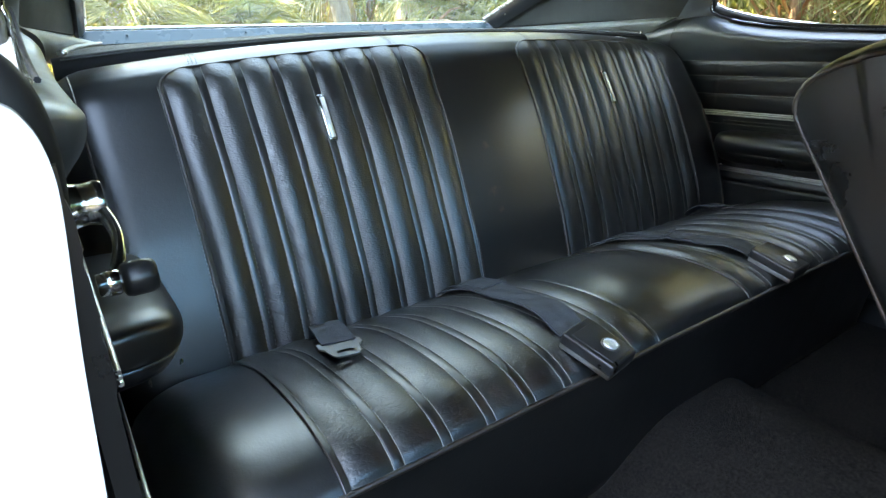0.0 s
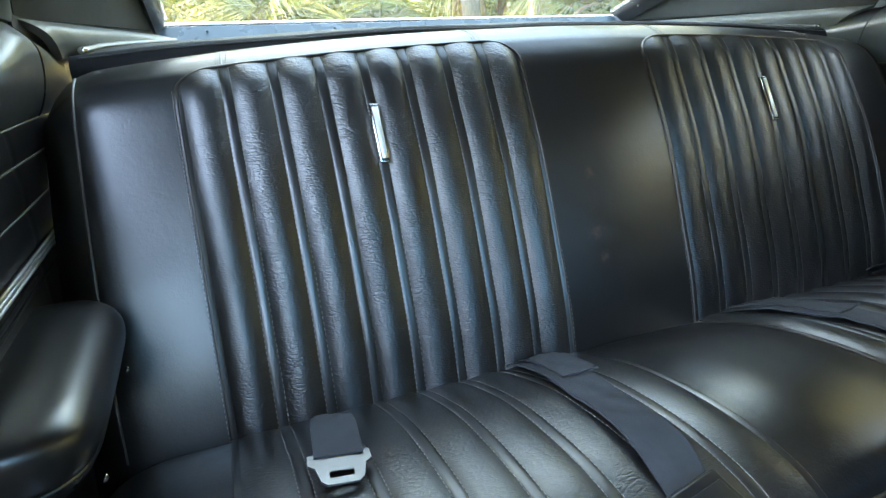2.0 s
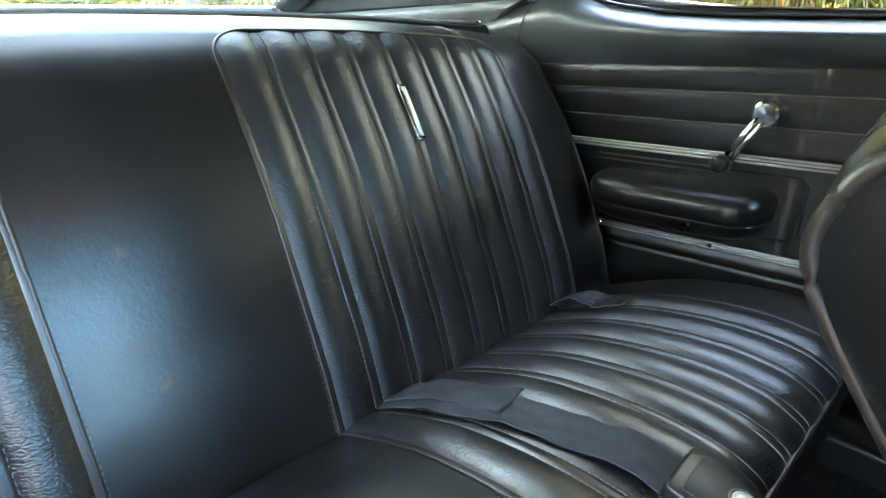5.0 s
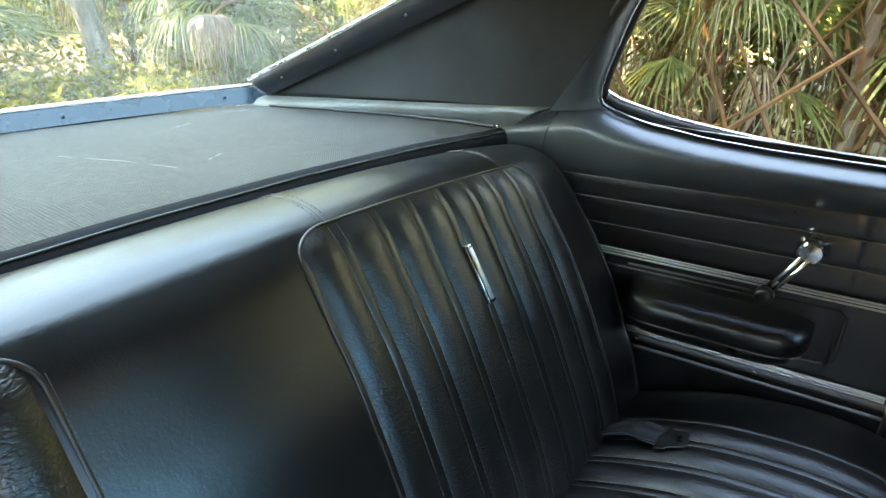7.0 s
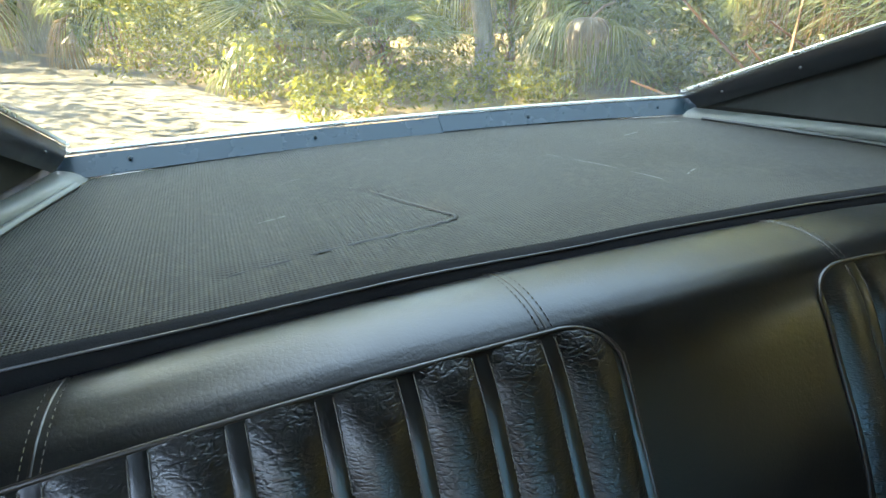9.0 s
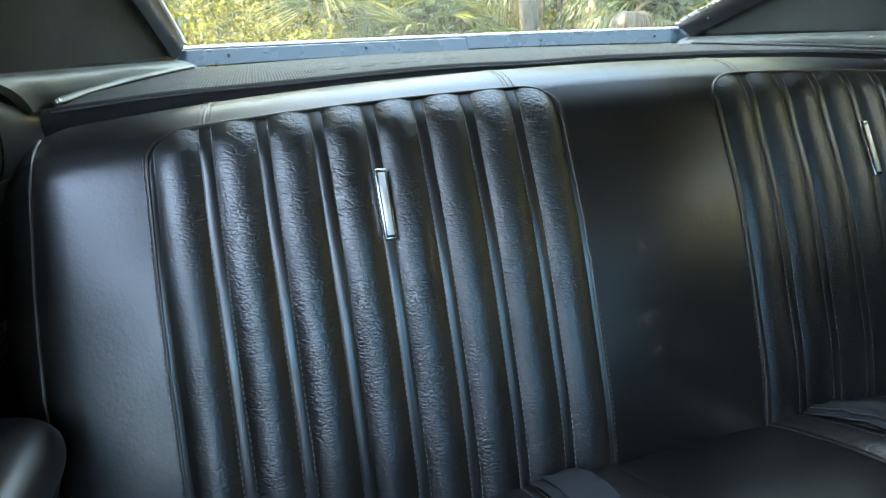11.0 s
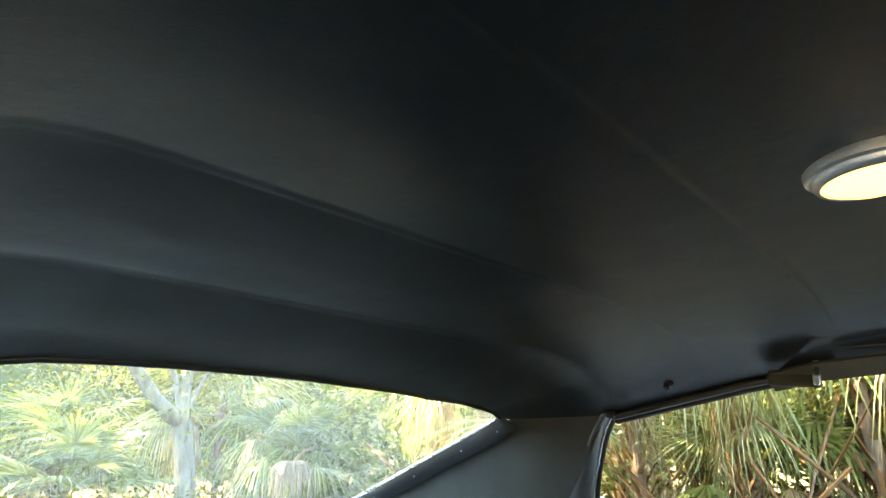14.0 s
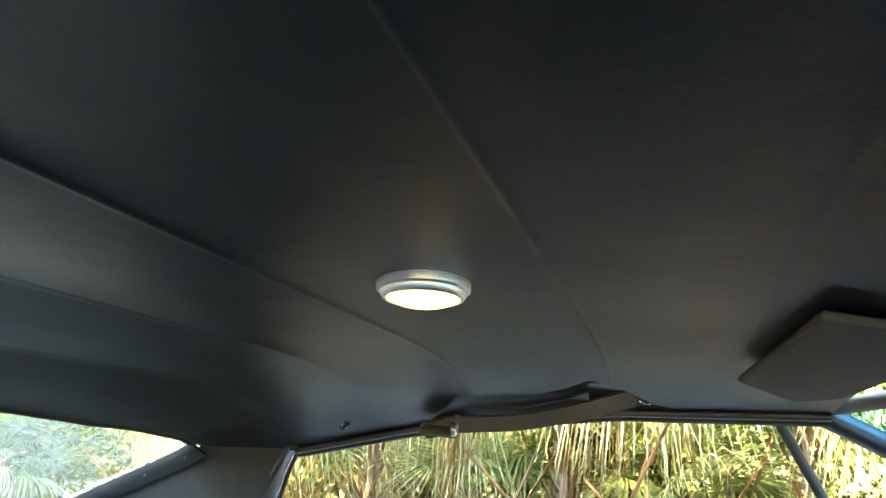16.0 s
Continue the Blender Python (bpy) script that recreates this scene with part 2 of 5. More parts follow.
GLASS, TINT = glass_mat("dusty_window_glass", (0.90, 0.98, 0.92), 0.055), glass_mat("blue_tint_windshield", (0.26, 0.62, 0.82))
CLEAR = glass_mat("clear_windshield", (0.84, 0.95, 0.93))
LENS, BARK = lamp_mat(), bark_mat()
PALE_BARK = bark_mat("pale_grey_bark", (0.10, 0.085, 0.065), (0.34, 0.30, 0.25))
PALM_GREEN = leaf_mat("palm_frond_green", (0.10, 0.14, 0.032), (0.27, 0.29, 0.085))
CANOPY = leaf_mat("sunlit_leaf_yellow_green", (0.10, 0.115, 0.015), (0.30, 0.28, 0.05))
PALM_LONG = leaf_mat("palm_frond_pale_green", (0.18, 0.22, 0.075), (0.44, 0.44, 0.24))
PALM_DRY = leaf_mat("palm_frond_dry", (0.19, 0.115, 0.05), (0.38, 0.28, 0.15))
PALM_PALE = leaf_mat("palm_frond_bleached", (0.24, 0.20, 0.15), (0.40, 0.35, 0.28))
LEAF = leaf_mat("broadleaf_green", (0.075, 0.10, 0.012), (0.30, 0.28, 0.042))
SHELF_EDGE = cloth_mat("woven_shelf_edge", (0.012, 0.013, 0.015), 500, 0.0006)
WEBBING = cloth_mat("black_belt_webbing", (0.040, 0.044, 0.050), 1500, 0.0002)
FADED_WEBBING = cloth_mat("faded_belt_webbing", (0.060, 0.057, 0.046), 1500, 0.0002)
PALM_BARK = bark_mat("shaggy_brown_palm_bark", (0.07, 0.045, 0.028), (0.24, 0.16, 0.10))
STALK = leaf_mat("orange_brown_palm_stalk", (0.13, 0.065, 0.025), (0.34, 0.18, 0.075))
WOODS = ground_mat("distant_woods", (0.025, 0.036, 0.009), (0.11, 0.115, 0.027), (0.06, 0.07, 0.016), 2.2)
BROWN_SCREEN = ground_mat("brown_reflection_screen", (0.06, 0.040, 0.024), (0.19, 0.13, 0.08), (0.10, 0.07, 0.04), 2.2)
LITTER = ground_mat("leaf_litter_ground", (0.15, 0.11, 0.065), (0.28, 0.21, 0.13), (0.13, 0.11, 0.06), 9)
# near-black green stands in for leaves kept out of the sun
SHADED_SCRUB = leaf_mat("shade_darkened_leaf", (0.010, 0.018, 0.006), (0.032, 0.045, 0.013))
# LEAF green darkened, so the scrub behind the palms looks less sunlit
SHADE_LEAF = leaf_mat("shaded_green_leaf", (0.045, 0.070, 0.013), (0.19, 0.22, 0.045))
ASPHALT = ground_mat("worn_asphalt", (0.08, 0.078, 0.074), (0.12, 0.117, 0.11), (0.10, 0.097, 0.092), 30)


# ---------------------------------------------------------------- mesh helpers
def mesh_ob(name, bm, material, smooth=True):
    me = bpy.data.meshes.new(name)
    bmesh.ops.recalc_face_normals(bm, faces=bm.faces)
    for e in bm.edges:          # hard edges stay crisp
        if len(e.link_faces) == 2 and e.calc_face_angle(0) > 0.85:
            e.smooth = False
    bm.to_mesh(me)
    bm.free()
    if smooth:
        me.polygons.foreach_set("use_smooth", [True] * len(me.polygons))
    me.materials.append(material)
    return new(name, me)


def sewn_ribbons(ob, rows):
    """Plain vinyl on the ribbons either side of a creased pleat."""
    ob.data.materials.append(RIBBON)
    last = len(PW) - 2
    for i, f in enumerate(ob.data.polygons):
        if min(i // rows, last - i // rows) < 4:
            f.material_index = 1


def part(name, bm, material, parent, label="", smooth=True):
    ob = mesh_ob(name, bm, material, smooth)
    ob.parent = parent
    if label:
        ob["label"] = label
    return ob


def thing(name, label, category, group="", kind=""):
    return tagged(new(name), label, category, group, kind)


def sheet(f, nu, nv, bm=None, closed=False):
    """A grid of points f(u, v), u and v from 0 to 1."""
    bm = bm or bmesh.new()
    rows = [[bm.verts.new(f(i / nu, j / nv)) for j in range(nv + 1)] for i in range(nu + 1)]
    for i in range(nu):
        for j in range(nv):
            bm.faces.new((rows[i][j], rows[i + 1][j], rows[i + 1][j + 1], rows[i][j + 1]))
    return bm


def slab(f, nu, nv, depth):
    """Like sheet, with a back at f + depth (a vector) and closed rims."""
    bm = bmesh.new()
    d = Vector(depth)
    a = [[bm.verts.new(f(i / nu, j / nv)) for j in range(nv + 1)] for i in range(nu + 1)]
    b = [[bm.verts.new(Vector(f(i / nu, j / nv)) + d) for j in range(nv + 1)] for i in range(nu + 1)]
    for i in range(nu):
        for j in range(nv):
            bm.faces.new((a[i][j], a[i + 1][j], a[i + 1][j + 1], a[i][j + 1]))
            bm.faces.new((b[i][j], b[i][j + 1], b[i + 1][j + 1], b[i + 1][j]))
    for i in range(nu):
        for j in (0, nv):
            bm.faces.new((a[i][j], a[i + 1][j], b[i + 1][j], b[i][j]))
    for j in range(nv):
        for i in (0, nu):
            bm.faces.new((a[i][j], a[i][j + 1], b[i][j + 1], b[i][j]))
    return bm


def tube(points, radius, sides=8, bm=None, flat=None, up=None):
    """A tube along points; radius a number or a function of 0..1; flat squashes it across 'up'."""
    bm = bm or bmesh.new()
    pts = [Vector(p) for p in points]
    n, rings = len(pts), []
    for i, p in enumerate(pts):
        way = (pts[min(i + 1, n - 1)] - pts[max(i - 1, 0)]).normalized()
        ref = Vector(up) if up else (Vector((0, 0, 1)) if abs(way.z) < 0.9 else Vector((1, 0, 0)))
        side = way.cross(ref).normalized()
        top = side.cross(way)
        r = radius(i / (n - 1)) if callable(radius) else radius
        rings.append([bm.verts.new(p + side * (r * math.cos(a)) + top * (r * (flat or 1) * math.sin(a)))
                      for a in (2 * math.pi * k / sides for k in range(sides))])
    for a, b in zip(rings, rings[1:]):
        for k in range(sides):
            bm.faces.new((a[k], a[(k + 1) % sides], b[(k + 1) % sides], b[k]))
    bm.faces.new(rings[0][::-1]), bm.faces.new(rings[-1])
    return bm


def box(lo, hi, bevel=0.0, segments=2, bm=None, m=None):
    """A bevelled box; m, a matrix, moves it."""
    out = bmesh.new()
    bmesh.ops.create_cube(out, size=1)
    lo, hi = Vector(lo), Vector(hi)
    for v in out.verts:
        v.co = Vector(((v.co[k] + 0.5) * (hi[k] - lo[k]) + lo[k] for k in range(3)))
    if bevel:
        bmesh.ops.bevel(out, geom=out.edges[:], offset=bevel, segments=segments, affect="EDGES", profile=0.5)
    if m:
        out.transform(m)
    if bm:
        me = bpy.data.meshes.new("tmp")
        out.to_mesh(me)
        bm.from_mesh(me)
        bpy.data.meshes.remove(me)
        out.free()
        return bm
    return out


def lathe(profile, sides=40, m=None):
    """Rings of (radius, height) turned about z."""
    bm = bmesh.new()
    rings = [[bm.verts.new((r * math.cos(2 * math.pi * k / sides), r * math.sin(2 * math.pi * k / sides), h)) for k in range(sides)] for r, h in profile]
    for a, b in zip(rings, rings[1:]):
        for k in range(sides):
            bm.faces.new((a[k], a[(k + 1) % sides], b[(k + 1) % sides], b[k]))
    bm.faces.new(rings[0]), bm.faces.new(rings[-1][::-1])
    if m:
        bm.transform(m)
    return bm


def smooth_line(pts, n):
    """n + 1 points on a Catmull-Rom curve through pts."""
    p = [Vector(q) for q in pts]
    p = [2 * p[0] - p[1], *p, 2 * p[-1] - p[-2]]
    out, k = [], len(p) - 3
    for i in range(n + 1):
        s = min(i / n * k, k - 1e-6)
        j, t = int(s), s - int(s)
        a, b, c, d = p[j:j + 4]
        out.append(0.5 * (2 * b + (c - a) * t + (2 * a - 5 * b + 4 * c - d) * t * t + (3 * b - a - 3 * c + d) * t ** 3))
    return out


def lerp_table(table, x):
    xs, ys = zip(*table)
    return float(np.interp(x, xs, ys))


def mirror(bm):
    bmesh.ops.scale(bm, vec=(-1, 1, 1), verts=bm.verts)
    bmesh.ops.reverse_faces(bm, faces=bm.faces)
    return bm


# ---------------------------------------------------------------- ground
def build_ground():
    n = 70

    def f(u, v):
        x, y = (u - 0.5), (v - 0.5)
        X, Y = math.copysign(abs(2 * x) ** 3 * 400, x), math.copysign(abs(2 * y) ** 3 * 400, y)
        bump = 0.05 * noise.noise(Vector((X * 0.4, Y * 0.4, 0))) if abs(X) + abs(Y) > 4 else 0
        return X, Y, GROUND_Z + bump - 0.03
    ob = mesh_ob("ground", sheet(f, n, n), LITTER)
    tagged(ob, "sandy ground with brown leaf litter and thin grass", "ground", kind="structure")

    def g(u, v):
        y = -40 + 80 * v
        mid = -1.6 - 0.28 * max(0, y - 2) - 0.012 * max(0, y - 4) ** 2
        return mid + (u - 0.5) * 6.4, y, GROUND_Z + 0.03 - 0.06 * (2 * u - 1) ** 2
    ob = mesh_ob("road", sheet(g, 8, 80), ASPHALT)
    tagged(ob, "grey worn asphalt lane with dappled sunlight", "road", kind="structure")


GROUND_Z = -0.05
build_ground()

# ---------------------------------------------------------------- car body shell
HALF = 0.73                        # inner half width between the quarter trim panels
car = thing("car_body", "white painted two-door hardtop coupe body", "car")


def side_z(y):
    """Height of the painted belt line."""
    return lerp_table([(-2.6, 0.80), (-0.5, 0.815), (0.2, 0.83), (0.7, 0.77), (1.2, 0.68), (2.0, 0.50)], y)


def outer_side(sign, y0, y1):
    prof = [(0.765, 0.0), (0.84, -0.03), (0.91, -0.10), (0.935, -0.25), (0.925, -0.45), (0.88, -0.62)]

    def f(u, v):
        y = y0 + (y1 - y0) * u
        x, dz = smooth_line([(a, 0, b) for a, b in prof], 20)[round(20 * v)].xz
        pinch = 1 - 0.06 * max(0, (y - 1.2)) ** 2
        return sign * x * pinch, y, side_z(y) + dz
    return slab(f, 30, 20, (-sign * 0.012, 0, 0))


part("quarter_panel", outer_side(1, -0.55, 2.0), WHITE_PAINT, car)
part("quarter_panel", outer_side(-1, -0.55, 2.0), WHITE_PAINT, car)
part("front_side", outer_side(1, -2.6, -0.56), WHITE_PAINT, car)


def deck(u, v):
    y = 0.82 + 1.2 * v
    x = (u - 0.5) * 2 * 0.78
    return x, y, lerp_table([(0.8, 0.70), (1.1, 0.66), (1.5, 0.58), (2.02, 0.48)], y) - 0.03 * (x / 0.78) ** 2


for sign in (-1, 1):
    part("inner_side", slab(lambda u, v: (sign * 0.758, 0.0 + 0.78 * u, 0.40 + (0.43 - 0.05 * u) * v), 8, 6, (sign * 0.01, 0, 0)), BLACK_PAINT, car, "black inner body side")
part("rocker_sill", box((0.715, -2.0, 0.06), (0.80, 0.0, 0.235), 0.01), BLACK_PAINT, car, "black inner rocker sill")
part("trunk_lid", slab(deck, 16, 16, (0, 0, -0.012)), WHITE_PAINT, car)
part("rear_end", slab(lambda u, v: ((u - 0.5) * 1.7, 2.0 + 0.03 * math.sin(3.1 * v), 0.16 + 0.36 * v), 10, 6, (0, -0.02, 0)), WHITE_PAINT, car)


# roof heights along the car: middle line and side rail of the headliner
ROOF_MID = [(-1.30, 1.17), (-1.09, 1.232), (-0.91, 1.249), (-0.63, 1.245), (-0.34, 1.226), (-0.12, 1.182), (0.045, 1.112), (0.2, 1.05)]
ROOF_RAIL = [(-1.30, 1.15), (-0.90, 1.158), (-0.55, 1.134), (-0.40, 1.112), (-0.10, 1.056), (0.2, 1.052)]
BOWS = (-0.12, -0.335, -0.59, -0.895, -1.11)


def header_y(x):
    return 0.045 + 0.134 * (x / 0.625) ** 2


def rail_x(y):
    return lerp_table([(-1.3, 0.60), (-1.0, 0.665), (-0.5, 0.695), (-0.1, 0.692), (0.2, 0.64)], y)


HEADER = [(-0.66, 0.0), (-0.56, 0.030), (-0.45, 0.034), (-0.2, 0.009), (0, -0.006), (0.22, -0.013), (0.45, 0.0), (0.56, 0.010), (0.66, 0)]


def roof_point(x, y, lift=0.0):
    u = min(1.0, abs(x) / rail_x(y))
    mid, rail = lerp_table(ROOF_MID, y), lerp_table(ROOF_RAIL, y)
    # between bows the cloth sags a little, and dips to a sewn fold at each bow
    near = min([abs(y - b) for b in BOWS] + [abs(y - header_y(x))])
    sag = 0.008 if y > -0.59 else (-0.010 if y > -0.895 else 0.005)
    fold = 0.0022 * math.exp(-(near / 0.004) ** 2)
    lift += lerp_table(HEADER, x) * min(1.0, max(0.0, (y + 0.15) / 0.2))      # the rear header is not quite level
    return mid + (rail - mid) * u ** (5 if x > 0 else 14) + lift - fold * (1 - u ** 4) - sag * min(1, near / 0.13) ** 0.62 * (1 - u ** 6)


YS = sorted(set([round(-1.27 + 0.02 * k, 4) for k in range(75)] + [round(b + d, 4) for b in BOWS for d in (-0.010, -0.006, -0.003, 0, 0.003, 0.006, 0.010)]))


LOOSE = [(-1.02, 1.0), (-0.965, 0.965), (-0.90, 0.885), (-0.85, 0.850), (-0.80, 0.895), (-0.70, 0.930), (-0.60, 0.915), (-0.55, 0.880), (-0.52, 0.935), (-0.45, 1.0)]


def headliner(lift=0.0, loose=True):
    """The headliner, or the roof skin over it; on the driver's side the cloth has come off the rail."""
    bm = bmesh.new()
    xs = [math.copysign(1 - (1 - abs(s)) ** 1.6, s) for s in (k / 22 - 1 for k in range(45))]
    rows = []
    for y in YS:
        row = []
        for s in xs:
            x = s * rail_x(min(y, 0.19))
            if loose and s > 0:
                x *= lerp_table(LOOSE, y)
            yy = min(y, header_y(x))
            row.append(bm.verts.new((x, yy, roof_point(x, yy, lift))))
        rows.append(row)
    for a, b in zip(rows, rows[1:]):
        for k in range(44):
            if len({v.co.to_tuple(5) for v in (a[k], a[k + 1], b[k + 1], b[k])}) > 2:
                try:
                    bm.faces.new((a[k], a[k + 1], b[k + 1], b[k]))
                except ValueError:
                    pass
    bmesh.ops.remove_doubles(bm, verts=bm.verts, dist=1e-5)
    return bm


tagged(mesh_ob("ceiling", headliner(), HEADLINER), "charcoal cloth headliner with sewn cross seams", "headliner", kind="structure")
part("roof_skin", headliner(0.035, False), WHITE_PAINT, car)


# door pillar on the passenger side, with its rubber seal
EDGE = [(-0.800, 0.08), (-0.776, 0.45), (-0.766, 0.57), (-0.759, 0.665), (-0.751, 0.745), (-0.750, 0.775), (-0.755, 0.797), (-0.768, 0.810), (-0.81, 0.820)]
edge_line = smooth_line([(x, -0.600, z) for x, z in EDGE], 40)
part("door_pillar", slab(lambda u, v: (edge_line[round(40 * u)].x - 0.14 * v, -0.600 + 0.02 * v, edge_line[round(40 * u)].z - 0.004 * v), 40, 4, (0, 0.03, 0)), WHITE_PAINT, car, "white painted door lock pillar")
part("pillar_side", slab(lambda u, v: (edge_line[round(40 * u)].x, -0.598 + 0.04 * v, edge_line[round(40 * u)].z), 40, 2, (-0.01, 0, 0)), WHITE_PAINT, car)
part("door_seal", tube([p + Vector((-0.010, 0.024, 0.014 if i > 28 else 0.014 * i / 28)) for i, p in enumerate(edge_line)], 0.0155, 12), RUBBER, car, "black rubber door seal")

# inner closing walls: floor, firewall, kick panels
tagged(mesh_ob("wall_front", slab(lambda u, v: ((u - 0.5) * 1.5, -1.78 - 0.10 * math.sin(3.1 * v), 0.15 + 0.68 * v), 4, 8, (0, -0.02, 0)), BLACK_PAINT), "black front bulkhead below the windshield", "wall", kind="structure")


def floor_z(x, y):
    hump = 0.095 * math.exp(-((x - 0.03) / 0.17) ** 4)
    return 0.182 + hump + 0.0025 * noise.noise(Vector((x * 18, y * 18, 0)))


tagged(mesh_ob("floor", slab(lambda u, v: ((u - 0.5) * 1.5, -2.0 + 1.5 * v, floor_z((u - 0.5) * 1.5, -2.0 + 1.5 * v)), 60, 60, (0, 0, -0.02)), CARPET),
       "black loop-pile carpet over the transmission hump", "carpet", kind="structure")

# ---------------------------------------------------------------- rear seat back
SB = smooth_line([(0, -0.180, 0.315), (0, -0.166, 0.362), (0, -0.141, 0.440), (0, -0.108, 0.516), (0, -0.075, 0.590), (0, -0.043, 0.654), (0, -0.004, 0.718), (0, 0.024, 0.763), (0, 0.050, 0.790)], 80)
SB_TOP = smooth_line([(0, 0.050, 0.790), (0, 0.072, 0.801), (0, 0.100, 0.806), (0, 0.130, 0.804), (0, 0.150, 0.797), (0, 0.170, 0.775)], 30)
SB_ALL = SB + SB_TOP[1:]
PANEL_IN, PANEL_OUT, PLEATS = 0.114, 0.588, 8


def along(line, s):
    s = min(max(s, 0.0), 1.0) * (len(line) - 1)
    j = min(int(s), len(line) - 2)
    p, q = line[j], line[j + 1]
    n = (q - p).normalized()
    return p.lerp(q, s - j), Vector((0, -n.z, n.y))      # outward normal, forward and up


def seat_back(x, s, h=0.0, line=SB_ALL):
    p, n = along(line, s)
    top = min(1.0, max(0.0, (p.z - 0.55) / 0.25))
    drop = 0.040 * top * (abs(x) / 0.70) ** 2.4
    end = max(0.0, (abs(x) - 0.672) / 0.062)
    roll = 0.046 * (1 - math.sqrt(max(0.0, 1 - min(1, end) ** 2)))
    q = p + n * (h - roll)
    return Vector((x, q.y, q.z - drop))


bench = thing("rear_bench_seat", "black vinyl rear bench seat with pleated panels and bright badges", "bench seat")
EDGES = [sign * (x + d) for sign in (-1, 1) for x, d in ((PANEL_IN, 0.0015), (PANEL_IN, 0.0045), (PANEL_OUT, -0.0015), (PANEL_OUT, -0.0045))]
XS = sorted([-0.742 + 1.464 * k / 96 for k in range(97)] + EDGES)
NX = len(XS) - 1


def under_pleats(x):
    return PANEL_IN + 0.003 < abs(x) < PANEL_OUT - 0.003


def recess_top(x):
    """How far up the cover is set back under the pleated panel."""
    a = min(1.0, max(0.0, (abs(x) - PANEL_IN) / (PANEL_OUT - PANEL_IN)))
    return 0.727 * panel_top(a) - 0.03


def panel_top(a):
    """How far up (0..1 of SB) the pleated panel goes at a, 0..1 across it: rounded corners."""
    r = 0.10
    e = min(a, 1 - a)
    return 1.0 - (0.13 * (1 - math.sqrt(max(0, 1 - ((r - e) / r) ** 2))) if e < r else 0)


def cover_back():
    def f(u, v):
        x, s = XS[round(NX * u)], v
        belly = 0.006 * math.sin(math.pi * min(1, s * 1.1)) * math.exp(-(x / 0.10) ** 2)
        return seat_back(x, s, belly - 0.004 * (under_pleats(x) and s < recess_top(x)))
    return slab(f, NX, 70, (0, 0.05, -0.01))


rear_back = part("backrest", cover_back(), VINYL_BACK, bench, "smooth black vinyl backrest cover")


def pleat_height(w, full=0.0085, flush=0):
    """Cross-section over one pleat, w 0..1: a pillow between two narrow sewn ribbons; flush: that end's ribbon lies level with the pillow."""
    c = 0.11
    if w < c or w > 1 - c:
        e = min(w, 1 - w) / c
        return 0.0020 - 0.0012 * max(0, e - 0.55) / 0.45 + (0.0016 if flush * (w - 0.5) > 0 else 0.0)
    t = (w - c) / (1 - 2 * c) * 2 - 1
    return 0.0008 + full * (1 - abs(t) ** 2.2)


PW = [0, 0.05, 0.085, 0.102, 0.11, 0.125, 0.155, 0.20, 0.26, 0.33, 0.42, 0.5, 0.58, 0.67, 0.74, 0.80, 0.845, 0.875, 0.89, 0.898, 0.915, 0.95, 1]


def back_pleat(sign, k):
    def f(u, v):
        w = PW[round(u * (len(PW) - 1))]
        a = (k + w) / PLEATS
        x = sign * (PANEL_IN + (PANEL_OUT - PANEL_IN) * a)
        s = panel_top(a) * (0.02 + 0.98 * v)
        e = min(1.0, (1 - v) / 0.22)
        pinch = (1 - (1 - e) ** 2) * min(1, v / 0.03 + 0.4)
        wob = 0.0008 * noise.noise(Vector((x * 30, s * 7, sign))) + 0.0003 * noise.noise(Vector((x * 60, s * 40, sign)))
        h = 0.001 + pleat_height(w, 0.0072 - 0.0010 * sign, flush={4: 1, 5: -1}.get(k, 0)) * (0.30 + 0.70 * pinch) + wob * min(1, 8 * min(w, 1 - w))
        return seat_back(x, s, h, SB)
    return sheet(f, len(PW) - 1, 90)


for sign in (-1, 1):
    for k in range(PLEATS):
        sewn_ribbons(part("pleat", back_pleat(sign, k), VINYL_PLEAT, rear_back), 90)


def outline_back(sign, h=0.004):
    pts = []
    for i in range(41):
        pts.append(seat_back(sign * PANEL_IN, panel_top(0) * i / 40, h, SB))
    for i in range(1, 60):
        a = 0.5 * (1 - math.cos(math.pi * i / 60))
        pts.append(seat_back(sign * (PANEL_IN + (PANEL_OUT - PANEL_IN) * a), panel_top(a), h, SB))
    for i in range(40, -1, -1):
        pts.append(seat_back(sign * PANEL_OUT, panel_top(1) * i / 40, h, SB))
    return pts


for sign in (-1, 1):
    part("piping", tube(outline_back(sign, 0.0022), 0.0021, 8), VINYL_PIPE, rear_back, "thin black welt cord")
    # edge welt at the outer end of the backrest
    part("end_piping", tube([seat_back(sign * 0.70, 0.1 + 0.72 * i / 50, 0.0004) for i in range(51)], 0.0018, 8), VINYL_PIPE, rear_back)


def dash(bm, p, way, n, length=0.0038, wide=0.00055, high=0.0006):
    side = way.cross(n).normalized() * wide
    a, b, t = p - way * length / 2, p + way * length / 2, n * high
    v = [bm.verts.new(q) for q in (a - side, a + side, b + side, b - side, a.lerp(b, 0.2) + t, a.lerp(b, 0.8) + t)]
    for i in ((0, 1, 4), (1, 2, 5, 4), (2, 3, 5), (3, 0, 4, 5)):
        bm.faces.new([v[j] for j in i])


def stitch_line(bm, point, normal, length, step=0.0055):
    """Dashes along point(t), t 0..1."""
    n = int(length / step)
    for i in range(n):
        p, q = point((i + 0.3) / n), point((i + 0.4) / n)
        if (q - p).length > 1e-7:
            dash(bm, p, (q - p).normalized(), normal((i + 0.3) / n))


